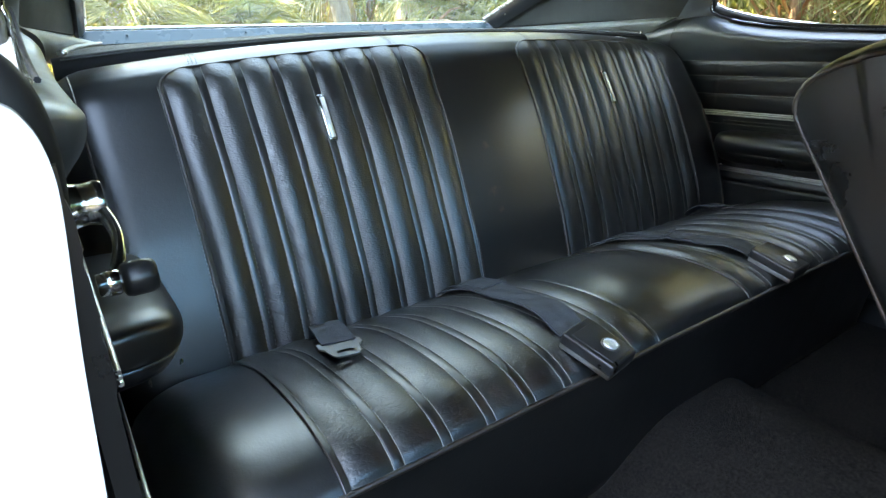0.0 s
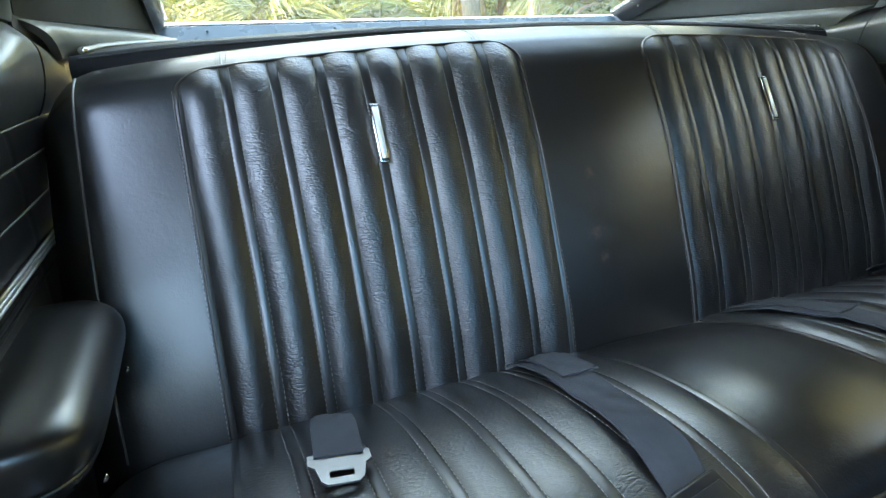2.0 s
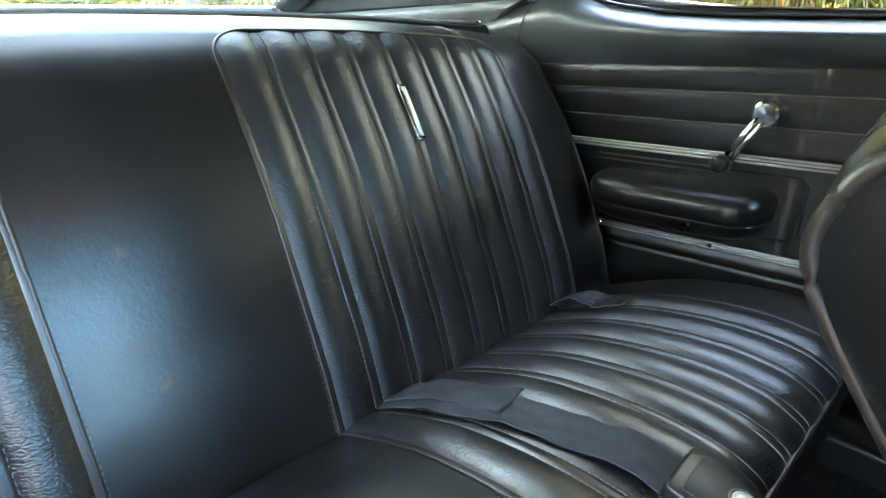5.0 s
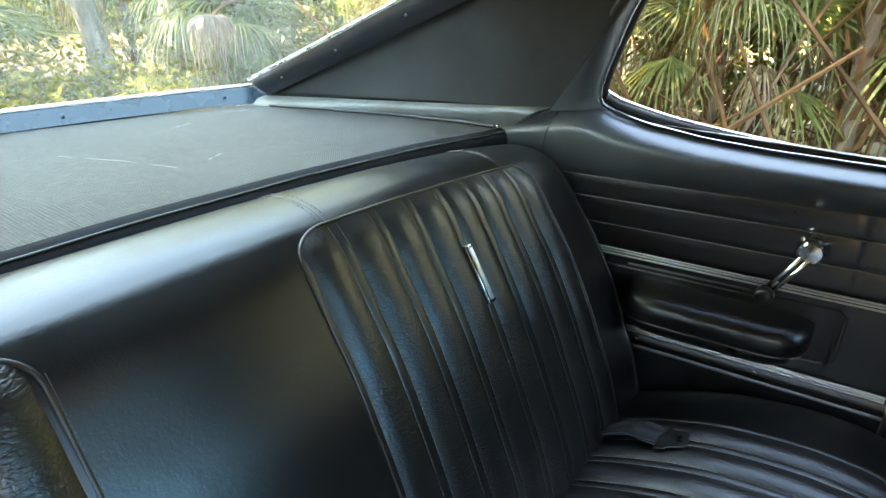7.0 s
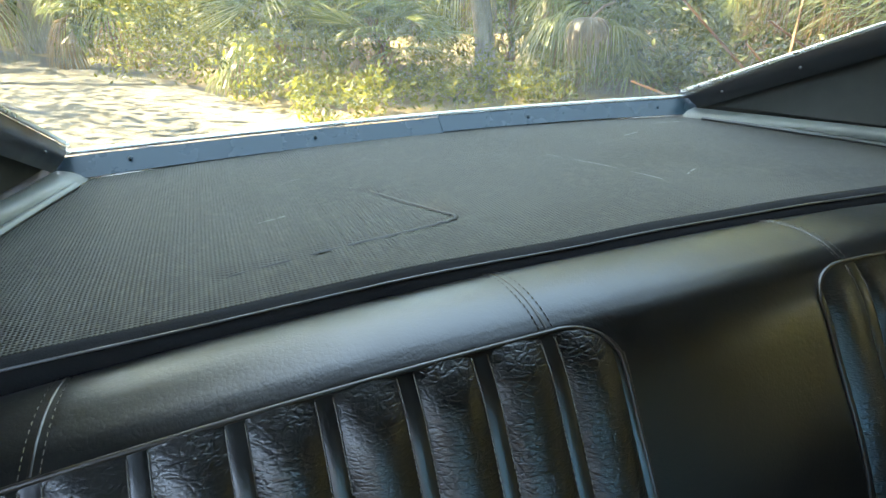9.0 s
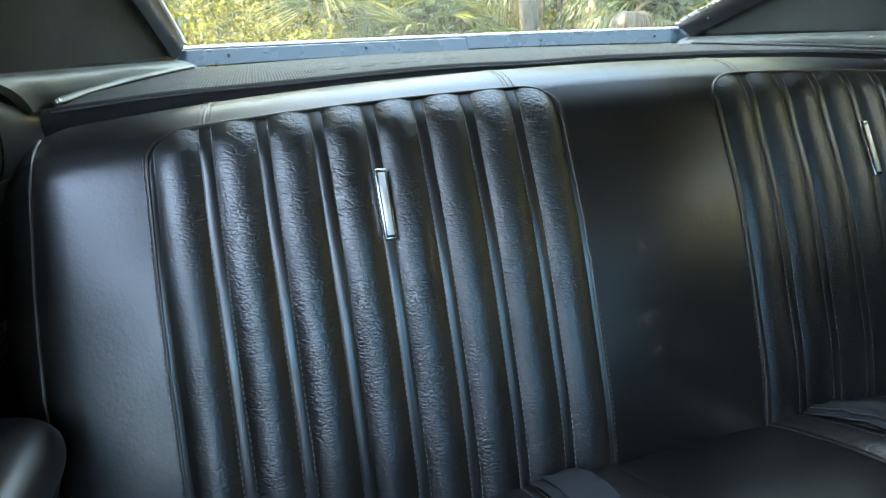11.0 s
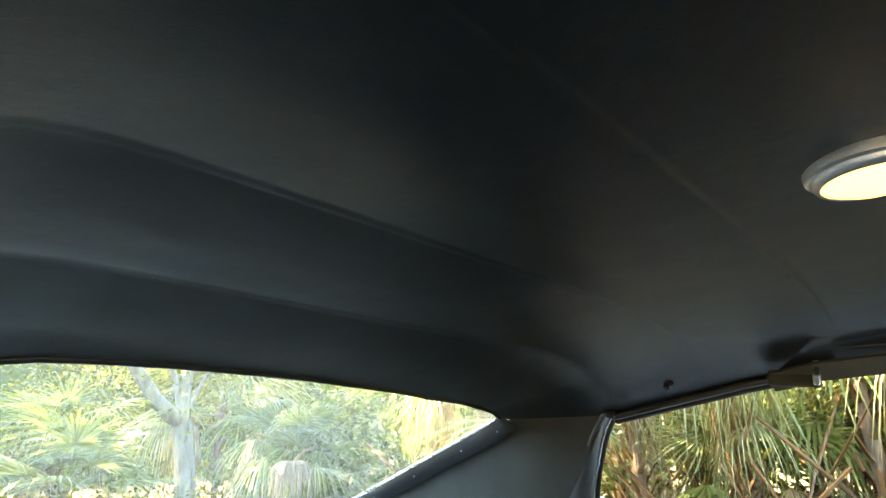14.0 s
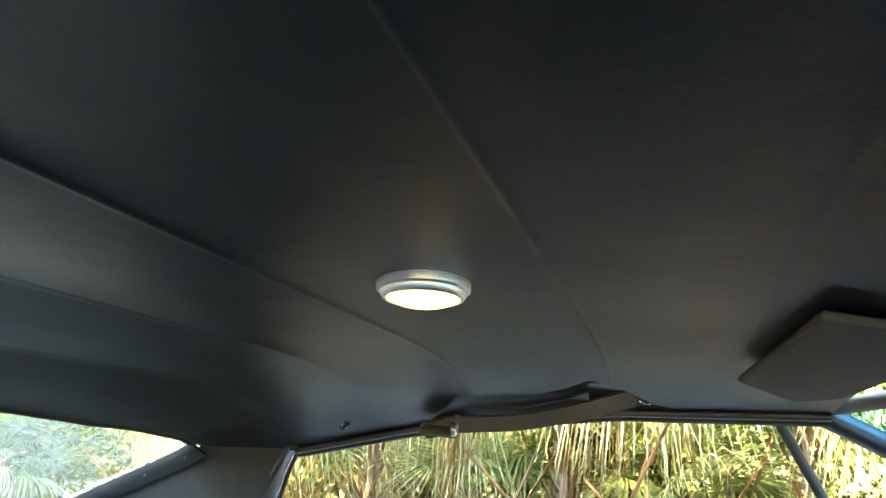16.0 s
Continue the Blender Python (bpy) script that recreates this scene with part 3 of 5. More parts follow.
def back_stitches(sign):
    bm = bmesh.new()
    for k in range(1, PLEATS):
        for off in (-0.108, 0.108):
            a = (k + off) / PLEATS
            x = sign * (PANEL_IN + (PANEL_OUT - PANEL_IN) * a)
            top = panel_top(a) * 0.985
            stitch_line(bm, lambda t: seat_back(x, 0.03 + (top - 0.03) * t, 0.0024, SB), lambda t: along(SB, t)[1], 0.50)
    for x, off in ((PANEL_IN, -0.0036), (PANEL_OUT, 0.0036)):
        stitch_line(bm, lambda t: seat_back(sign * (x + off), 0.9 * t, 0.0012, SB), lambda t: along(SB, t)[1], 0.50)
    return bm


for sign in (-1, 1):
    part("stitching", back_stitches(sign), THREAD, rear_back, "grey thread stitching")["kind"] = "stuff"


def top_seam(x0, lean):
    """Double-sewn seam across the top of the backrest."""
    bm = bmesh.new()
    tube([seat_back(x0 + lean * i / 20, 0.735 + 0.235 * i / 20, 0.0003) for i in range(21)], 0.0013, 6, bm, flat=0.5)
    for d in (-0.006, 0.006):
        stitch_line(bm, lambda t: seat_back(x0 + d + lean * t, 0.735 + 0.235 * t, 0.0008), lambda t: along(SB_ALL, 0.735 + 0.235 * t)[1], 0.10)
    return bm


for x0, lean in ((-0.17, -0.006), (0.17, -0.006), (-0.53, 0.01), (0.53, -0.01)):
    part("top_seam", top_seam(x0, lean), VINYL_PIPE, rear_back)


def badge(sign):
    x = sign * 0.35
    n = along(SB, 0.69)[1]
    lo, hi = seat_back(x, 0.618, 0.006, SB), seat_back(x, 0.758, 0.006, SB)
    way = (hi - lo).normalized()
    side = way.cross(n).normalized()
    m = Matrix.Translation((lo + hi) / 2) @ Matrix((side, way, n)).transposed().to_4x4()
    length = (hi - lo).length
    plate = part("badge", box((-0.0070, -length / 2, -0.004), (0.0070, length / 2, 0.0035), 0.0018, m=m), chrome_mat("badge_chrome", 0.16), bench, "chrome trim bar badge")
    part("recess", box((-0.0056, -length / 2 + 0.002, 0.0032), (0.0056, length / 2 - 0.003, 0.0039), 0.0002, 1, m=m), BLACK_PLASTIC, plate, "black badge recess")
    part("insert", box((-0.0040, -length / 2 + 0.005, 0.0036), (0.0040, length / 2 - 0.005, 0.0047), 0.0003, 1, m=m), SILVER, plate, "satin silver inlay")


badge(-1), badge(1)

# ---------------------------------------------------------------- rear seat cushion
SC = smooth_line([(0, -0.120, 0.335), (0, -0.165, 0.365), (0, -0.220, 0.393), (0, -0.300, 0.425), (0, -0.380, 0.443), (0, -0.450, 0.450), (0, -0.505, 0.446), (0, -0.535, 0.434), (0, -0.546, 0.424)], 80)
SC_FRONT = smooth_line([(0, -0.546, 0.424), (0, -0.549, 0.40), (0, -0.545, 0.33), (0, -0.535, 0.24), (0, -0.53, 0.19)], 12)
SC_ALL = SC + SC_FRONT[1:]


def along_c(line, s):
    s = min(max(s, 0.0), 1.0) * (len(line) - 1)
    j = min(int(s), len(line) - 2)
    p, q = line[j], line[j + 1]
    n = (q - p).normalized()
    return p.lerp(q, s - j), Vector((0, n.z, -n.y))


def cushion(x, s, h=0.0, line=SC_ALL):
    p, n = along_c(line, s)
    end = max(0.0, (abs(x) - 0.645) / 0.09)
    q = p + n * (h - 0.05 * (1 - math.sqrt(max(0.0, 1 - min(1, end) ** 2))))
    return Vector((x, q.y, q.z))



def cover_cushion():
    def f(u, v):
        x = XS[round(NX * u)]
        belly = 0.010 * math.sin(math.pi * min(1, v * 1.15)) * math.exp(-(x / 0.09) ** 4) if v < 0.87 else 0
        return cushion(x, v, belly - 0.004 * (under_pleats(x) and v < 0.86))
    return slab(f, NX, 92, (0, 0.03, -0.03))


rear_cushion = part("cushion", cover_cushion(), VINYL, bench, "smooth black vinyl cushion cover")


def seat_pleat(sign, k):
    def f(u, v):
        w = PW[round(u * (len(PW) - 1))]
        x = sign * (PANEL_IN + (PANEL_OUT - PANEL_IN) * (k + w) / PLEATS)
        pinch = 1 - (1 - min(1.0, (1 - v) / 0.25)) ** 2
        wob = 0.0007 * noise.noise(Vector((x * 30, v * 6, 5 + sign)))
        h = 0.002 + pleat_height(w, 0.0046 + 0.0012 * sign) * (0.35 + 0.65 * pinch) + wob * min(1, 8 * min(w, 1 - w))
        return cushion(x, v, h, SC)
    return sheet(f, len(PW) - 1, 60)


for sign in (-1, 1):
    for k in range(PLEATS):
        sewn_ribbons(part("pleat", seat_pleat(sign, k), VINYL_PLEAT_SEAT, rear_cushion), 60)
    for x in (PANEL_IN, PANEL_OUT):
        part("piping", tube([cushion(sign * x, i / 50, 0.0022, SC) for i in range(51)], 0.0017, 8), VINYL_PIPE, rear_cushion)


def seat_stitches(sign):
    bm = bmesh.new()
    for k in range(1, PLEATS):
        for off in (-0.108, 0.108):
            x = sign * (PANEL_IN + (PANEL_OUT - PANEL_IN) * (k + off) / PLEATS)
            stitch_line(bm, lambda t: cushion(x, 0.08 + 0.9 * t, 0.0035, SC), lambda t: along_c(SC, t)[1], 0.45)
    return bm


for sign in (-1, 1):
    part("stitching", seat_stitches(sign), THREAD, rear_cushion, "grey thread stitching")["kind"] = "stuff"
part("front_piping", tube([(-0.70 + 1.4 * i / 60, -0.549, 0.424) for i in range(61)], 0.0034, 8), VINYL_PIPE, rear_cushion, "black welt cord along the front edge")

# ---------------------------------------------------------------- package shelf and rear window
shelf = thing("package_shelf", "dusty black woven rear package shelf, cracked and dented", "shelf")


def shelf_rear(x):
    return 0.775 - 0.045 * (x / 0.62) ** 2


def shelf_half(y):
    return lerp_table([(0.13, 0.715), (0.17, 0.70), (0.45, 0.655), (0.70, 0.585), (0.80, 0.56)], y)


def crack_pt(t):
    return smooth_line([(-0.215, 0.425, 0), (-0.19, 0.36, 0), (-0.165, 0.30, 0), (-0.155, 0.275, 0), (-0.175, 0.262, 0), (-0.26, 0.245, 0), (-0.40, 0.225, 0)], 40)[round(40 * t)]


CRACK = [crack_pt(i / 40) for i in range(41)]


def shelf_z(x, y):
    z = 0.812 - 0.028 * min(1, max(0, (y - 0.25) / 0.5)) - 0.026 * (abs(x) / 0.7) ** 2.2 * (1 - 0.5 * min(1, max(0, y - 0.2) / 0.5))
    z += 0.0022 * noise.noise(Vector((x * 6, y * 6, 3)))
    return z


def shelf_top(u, v):
    y0 = 0.166
    x1 = (u - 0.5) * 2
    y = y0 + (shelf_rear(x1 * 0.6) - y0) * v
    x = x1 * shelf_half(y)
    z = shelf_z(x, y)
    d = min((Vector((x, y, 0)) - c).length for c in CRACK[::2])
    z -= 0.0035 * math.exp(-(d / 0.010) ** 2)
    return x, y, z


part("board", slab(shelf_top, 110, 60, (0, 0, -0.012)), SHELF, shelf)


def shelf_lip(u, v):
    x = (u - 0.5) * 2 * 0.712
    a = math.pi * (0.02 + 0.80 * v)
    return x, 0.166 - 0.020 * math.sin(a), shelf_z(x, 0.166) - 0.020 + 0.020 * math.cos(a)


part("front_lip", slab(shelf_lip, 60, 10, (0, 0.008, -0.002)), SHELF_EDGE, shelf, "rolled woven front edge")
part("lip_seam", tube([(-0.70 + 1.4 * i / 60, 0.152, shelf_z(-0.70 + 1.4 * i / 60, 0.166) - 0.0040) for i in range(61)], 0.0011, 6), VINYL_PAD, shelf)


def crack_ridge():
    bm = bmesh.new()
    pts = [Vector((c.x + 0.004 * noise.noise(Vector((i * 0.9, 1, 0))), c.y + 0.004 * noise.noise(Vector((i * 0.9, 7, 0))), shelf_z(c.x, c.y) - 0.0012)) for i, c in enumerate(CRACK)]
    return tube(pts, lambda t: 0.0032 * (0.35 + 0.65 * abs(math.sin(t * 9)) * (1 - t)) + 0.0005, 6, bm, flat=0.45)


part("crack", crack_ridge(), BLACK_PAINT, shelf, "torn curved crack")
for p, q in (((0.10, 0.50), (0.152, 0.291)), ((0.31, 0.58), (0.36, 0.60)), ((0.20, 0.30), (0.24, 0.325)), ((0.47, 0.68), (0.53, 0.665)), ((-0.36, 0.36), (-0.33, 0.37)), ((-0.30, 0.53), (-0.285, 0.535))):
    pts = [Vector((p[0] + (q[0] - p[0]) * i / 14 + 0.004 * noise.noise(Vector((i * 0.7, p[0] * 9, 0))), p[1] + (q[1] - p[1]) * i / 14, 0)) for i in range(15)]
    part("crease", tube([(c.x, c.y, shelf_z(c.x, c.y) - 0.0003) for c in pts], lambda t: 0.0004 + 0.0013 * abs(math.sin(6 * t + p[0] * 20)), 6, flat=0.5), VINYL_GREY, shelf)

# lower window moulding in two lengths, with screws
window = thing("window_1", "rear window with painted metal mouldings", "window", kind="structure")


def moulding(x0, x1, lift):
    def f(u, v):
        x = x0 + (x1 - x0) * u
        y = shelf_rear(x) - 0.004
        return x, y - 0.006 + 0.026 * v, 0.784 + lift + 0.025 * v - 0.016 * (x / 0.6) ** 2 * (1 - v) * 0.3
    return slab(f, 24, 3, (0, 0.006, -0.003))


part("lower_moulding", moulding(-0.628, 0.030, 0.0), STRIP_PAINT, window, "blue-grey painted metal strip")
part("lower_moulding", moulding(0.028, 0.628, 0.0025), STRIP_PAINT, window, "blue-grey painted metal strip")


def screw(p, n, r=0.0045):
    m = Matrix.Translation(p) @ Vector(n).to_track_quat("Z", "Y").to_matrix().to_4x4()
    return lathe([(r, 0), (r, 0.001), (r * 0.7, 0.0022), (r * 0.25, 0.0026), (r * 0.2, 0.0015)], 14, m)


for x in (-0.52, -0.22, 0.22, 0.53):
    part("screw", screw((x, shelf_rear(x) + 0.001, 0.7985), (0, -0.8, 0.6), 0.0035), STRIP_PAINT, window, "small steel screw")

WBR, WTR = Vector((0.605, 0.752, 0.824)), Vector((0.628, 0.179, 1.056))


def glass(u, v):
    x = (u - 0.5) * 2
    bot = Vector((x * 0.612, shelf_rear(x * 0.6) + 0.022, 0.812))
    top = Vector((x * 0.632, header_y(x * 0.63) + 0.008, roof_point(x * 0.63, header_y(x * 0.63)) + 0.002))
    p = bot.lerp(top, v)
    bulge = 0.03 * math.sin(math.pi * v) * (1 - x * x)
    return p + Vector((0, bulge, bulge))


pane = part("pane", sheet(glass, 24, 16), GLASS, window, "clear rear window glass")
pane.visible_shadow = False
part("outer_trim", tube([Vector(glass(i / 40, 0.0)) + Vector((0, 0.006, 0.001)) for i in range(41)], 0.005, 8), CHROME, window, "bright chrome outer moulding")
part("header_trim", tube([Vector(glass(i / 40, 1.0)) + Vector((0, -0.004, -0.002)) for i in range(41)], 0.006, 8), BLACK_PAINT, window, "black upper moulding")


def sail_edge(t, w):
    """Side of the rear window, t from the bottom corner up; w moves onto the sail panel."""
    p = WBR.lerp(WTR, t)
    inward = Vector((0.020, -0.036, -0.030))
    return p + inward * w


for sign in (-1, 1):
    S = Vector((sign, 1, 1))

    def f(u, v):
        p = sail_edge(u * 1.0, v)
        if u > 0.86:
            k = (u - 0.86) / 0.14
            p = p + Vector((-0.012, 0.0, 0.008)) * k * k * (1 - 0.3 * v)
        p = p - Vector((0.006, 0.002, 0)) * math.sin(math.pi * v)
        return p * S
    strip = part("side_moulding", slab(f, 30, 6, (sign * 0.008, 0.004, 0.004)), BLACK_PAINT, window, "black painted metal strip with screws")
    part("glass_edge", tube([sail_edge(i / 20, -0.10) * S for i in range(21)], 0.0035, 6), BRUSHED, window)
    for t in (0.14, 0.42, 0.72, 0.93):
        part("screw", screw(sail_edge(t, 0.55) * S - Vector((sign * 0.0075, 0.001, 0)), (-sign, -0.3, 0.1), 0.0028), STEEL, strip, "small steel screw")

# ---------------------------------------------------------------- sail panels, side pads
CPL, CPT = Vector((0.725, 0.074, 0.832)), Vector((0.692, -0.098, 1.062))
for sign in (-1, 1):
    S = Vector((sign, 1, 1))
    wide = 0.0 if sign > 0 else 0.017
    sail = thing("sail_panel", "dark grey vinyl covered rear roof pillar panel", "pillar trim")

    def f(u, v):
        u *= 1.02
        low = Vector((wide * max(0, 1 - u) ** 2, 0, 0)) + CPL.lerp(WBR + Vector((0.028, -0.038, -0.022)), u)
        top = CPT.lerp(WTR + Vector((0.020, -0.036, -0.010)), u) + Vector((-0.004, 0, 0.016))
        p = low.lerp(top, v)
        return (p + Vector((0.012, 0, 0)) * math.sin(math.pi * v) * math.sin(math.pi * u)) * S
    part("panel", slab(f, 24, 16, (sign * 0.012, 0, 0)), SAIL, sail)
    part("outer_skin", slab(lambda u, v: Vector(f(u, v)) + Vector((sign * 0.06, 0.02, 0.01)), 10, 8, (sign * 0.004, 0, 0)), WHITE_PAINT, sail, "white painted roof pillar skin")

    # padded strip between shelf and sail panel
    def g(u, v):
        u *= 1.05
        top = Vector((wide * max(0, 1 - u) ** 2, 0, 0)) + CPL.lerp(WBR + Vector((0.020, -0.036, -0.030)), u)
        y = top.y
        bot = Vector((shelf_half(max(0.13, y + 0.02)) + 0.003, y + 0.02 + 0.06 * abs(1 - u) ** 3, shelf_z(shelf_half(max(0.13, y)), max(0.16, y)) - 0.003))
        p = bot.lerp(top, v)
        return (p - Vector((0.010, 0, -0.006)) * math.sin(math.pi * v) * (1 - 0.6 * u)) * S
    part("lower_pad", slab(g, 30, 10, (sign * 0.01, 0, -0.004)), VINYL_GREY, sail, "grey padded vinyl strip")
    part("gusset", slab(lambda u, v: (CPL.lerp(WBR + Vector((0.020, -0.036, -0.030)), -0.02 + 1.14 * u) + Vector((0.016, 0, -0.05 + 0.085 * v))) * S, 12, 4, (sign * 0.004, 0, 0)), BLACK_PAINT, sail, "black inner gusset")
    bead = [Vector((shelf_half(y) - 0.004, y, shelf_z(shelf_half(y), y) + 0.004)) * S for y in (0.17 + 0.50 * i / 30 for i in range(31))]
    part("bead", tube(bead, 0.0042 if sign > 0 else 0.0062, 8, flat=0.8), VINYL_PAD if sign > 0 else VINYL_GREY, sail, "rolled vinyl edge bead")
    part("bead_screw", screw(Vector((0.692, 0.160, 0.792)) * S, (-sign * 0.3, -1, 0.4), 0.004), CHROME, sail)

# ---------------------------------------------------------------- quarter trim panels
RISE = -0.052      # the trim lines climb towards the front


def line_z(z0, y):
    """Height of a trim line that is at z0 where y = -0.2."""
    return z0 + RISE * (y + 0.2)


BELT_TOP = [(-1.3, 0.816), (-0.60, 0.811), (-0.45, 0.806), (-0.28, 0.806), (-0.18, 0.810), (-0.09, 0.820), (-0.04, 0.831), (-0.01, 0.842), (0.03, 0.845), (0.08, 0.832), (0.2, 0.80)]
SILL_TOP = [(-0.50, 0.813), (-0.37, 0.812), (-0.29, 0.815), (-0.216, 0.821), (-0.129, 0.831), (-0.08, 0.840), (-0.03, 0.851), (0.004, 0.866)]     # outer edge of the glass slot


def pad_bulge(v):
    """How far the rolled sill stands into the cabin, v 0 at its lower edge, 1 at the glass."""
    low = 0.026 * math.sin(0.5 * math.pi * min(1.0, v / 0.62)) ** 0.75
    return low - 0.052 * max(0.0, (v - 0.62) / 0.38) ** 2.2


def crank(parent, sign, pivot, knob):
    """Window crank: round escutcheon, slim arm, knob."""
    pv, kn = Vector(pivot), Vector(knob)
    inn = Vector((-sign, 0, 0))
    m = Matrix.Translation(pv) @ inn.to_track_quat("Z", "Y").to_matrix().to_4x4()
    c = part("window_crank", lathe([(0.0205, -0.012), (0.0205, 0.002), (0.0175, 0.006), (0.0165, 0.014), (0.0185, 0.022), (0.0175, 0.027), (0.014, 0.0285), (0.0135, 0.0265), (0.008, 0.0270), (0.002, 0.028)], 36, m), CHROME, parent, "chrome window crank")
    a, b = pv + inn * 0.020, kn + inn * 0.004
    way = (b - a).normalized()
    bm = bmesh.new()
    for d in (-1, 1):
        off = way.cross(inn) * 0.0048 * d
        tube([a + off + (b - a) * t + inn * 0.010 * math.sin(math.pi * t) for t in (i / 12 for i in range(13))], 0.0042, 8, bm, flat=0.8)
    part("crank_arm", bm, CHROME, c)
    m2 = Matrix.Translation(kn) @ inn.to_track_quat("Z", "Y").to_matrix().to_4x4()
    part("crank_ferrule", lathe([(0.008, -0.006), (0.0095, 0.0), (0.0095, 0.007), (0.008, 0.010)], 24, m2), CHROME, c)
    part("crank_knob", lathe([(0.008, 0.009), (0.0118, 0.011), (0.0132, 0.015), (0.0130, 0.028), (0.0118, 0.032), (0.009, 0.0335), (0.003, 0.034)], 28, m2), BLACK_PLASTIC, c, "black plastic crank knob")


def hw(sign):
    """Inner half width on that side."""
    return HALF if sign > 0 else HALF + 0.018


def armrest(parent, sign):
    """Padded rest: bevelled block, longer at the top, sloped like the trim lines."""
    def pod(section, y0, y1, power):
        """Cross-section (depth, height) swept along y, drawn in at both rounded ends."""
        line = smooth_line([(d, 0, z) for d, z in section], 30)
        mid = 0.535

        def f(u, v):
            t = 0.5 - 0.5 * math.cos(math.pi * u)
            k = max(0.0, 1 - abs(2 * t - 1) ** power) ** (1 / 2.6)
            p = line[round(30 * v)]
            y = y0 + (y1 - y0) * t
            z = mid + (p.z - mid) * (0.45 + 0.55 * k)
            return sign * (hw(sign) + 0.003 - p.x * (0.02 + 0.98 * k)), y, line_z(z, y)
        return sheet(f, 48, 30)
    ar = part("armrest", pod([(0, 0.566), (0.03, 0.567), (0.058, 0.565), (0.074, 0.558), (0.082, 0.547), (0.083, 0.535), (0.080, 0.524), (0.074, 0.519), (0.066, 0.518)], -0.392, -0.108, 7), VINYL_TRIM, parent, "padded black vinyl armrest")
    part("armrest_base", pod([(0.076, 0.5215), (0.0775, 0.517), (0.074, 0.508), (0.064, 0.497), (0.045, 0.490), (0.02, 0.487), (0, 0.486)], -0.385, -0.116, 6), BLACK_PLASTIC, ar)
    part("armrest_welt", tube([(sign * (hw(sign) + 0.003 - 0.0765 * (0.02 + 0.98 * max(0.0, 1 - abs(2 * t - 1) ** 7) ** (1 / 2.6))), -0.390 + 0.280 * t, line_z(0.5195, -0.390 + 0.280 * t)) for t in (0.5 - 0.5 * math.cos(math.pi * i / 40) for i in range(41))], 0.0016, 6), VINYL_TRIM, ar)


def quarter(sign, pivot, knob):
    q = thing("quarter_trim_panel", "black ribbed vinyl side trim panel with bright strips", "trim panel")
    s = sign

    # backing with horizontal pressed ribs above the strip

    def ribbed(u, v):
        y = 0.20 - (0.705 if s > 0 else 0.795) * u
        base = 0.20 + 0.555 * v
        z = line_z(base, y)
        ins = 0.0
        for za, zb in ((0.698, 0.735), (0.653, 0.698), (0.612, 0.653)):
            if za <= base <= zb:
                t = (base - za) / (zb - za)
                ins = 0.0020 * (1 - abs(2 * t - 1) ** 4)
        if base < 0.43:
            ins = 0.004
        if 0.43 <= base < 0.455:
            ins = 0.004 * math.sin(math.pi * (base - 0.43) / 0.025)
        for ys in (-0.063, -0.412):
            ins -= 0.0025 * math.exp(-((y - ys) / 0.003) ** 2)
        return s * (hw(sign) - ins), y, z
    part("backing", slab(ribbed, 120, 150, (s * 0.014, 0, 0)), VINYL_TRIM, q)
    for z0 in (0.735, 0.698, 0.653):
        part("rib_welt", tube([(s * (hw(sign) - 0.0022), y, line_z(z0, y)) for y in (0.11 - (0.61 if s > 0 else 0.67) * i / 30 for i in range(31))], 0.0011, 6), VINYL_GREY, q)
    # bright strips: a flat band with three fine raised beads
    y1 = -0.50 if s > 0 else -0.56
    for z0, wide in ((0.606, 0.0060), (0.464, 0.0052)):
        ends = [0.06, y1]
        band = part("bright_strip", slab(lambda u, v: (s * (hw(sign) - 0.0045), ends[0] + (ends[1] - ends[0]) * u, line_z(z0 + wide * (2 * v - 1), ends[0] + (ends[1] - ends[0]) * u)), 4, 2, (s * 0.008, 0, 0)), BLACK_PLASTIC, q, "fluted bright aluminium strip with dark grooves")
        for k in (-0.80, 0.05, 0.80):
            part("bead", tube([(s * (hw(sign) - 0.0050), y, line_z(z0 + wide * k, y)) for y in (ends[0] + (ends[1] - ends[0]) * i / 6 for i in range(7))], 0.0019 if k else 0.0012, 8), STRIP, band)
    part("welt", tube([(s * hw(sign), y, line_z(0.578, y)) for y in (0.05 - 0.36 * i / 20 for i in range(21))], 0.0022, 6), VINYL_TRIM, q)
    part("welt", tube([(s * hw(sign), y, line_z(0.421, y)) for y in (0.0 - 0.48 * i / 20 for i in range(21))], 0.0022, 6), VINYL_TRIM, q)
    part("welt", tube([(s * hw(sign), y, line_z(0.382, y)) for y in (-0.10 - 0.16 * i / 20 for i in range(21))], 0.0016, 6), VINYL_TRIM, q)
    # pressed rectangle round the armrest
    rect = [(-0.10, 0.586), (-0.415, 0.586), (-0.425, 0.576), (-0.425, 0.500), (-0.415, 0.492), (-0.36, 0.492)]
    part("pressed_frame", tube([(s * hw(sign), y, line_z(z, y)) for y, z in rect], 0.003, 6), VINYL_TRIM, q)
    for y in (-0.155, -0.335):
        part("screw", screw((s * (hw(sign) - 0.07), y, line_z(0.487, y)), (-s, 0, -0.5), 0.0035), CHROME, q)
    armrest(q, s)
    crank(q, s, pivot, knob)

    # rolled belt pad
    def belt(u, v):
        y = 0.20 - (0.70 if s > 0 else 0.76) * u
        lo = line_z(0.728, y) + 0.004
        hi = lerp_table(BELT_TOP, y)
        z = lo + (hi - lo) * v
        front = 1.0 if s > 0 else math.sqrt(min(1.0, max(0.0, 1 - u) * 0.76 / 0.05))
        return s * (hw(sign) + 0.002 - pad_bulge(v) * front + 0.026 * (1 - front) * max(0, v - 0.7)), y, z
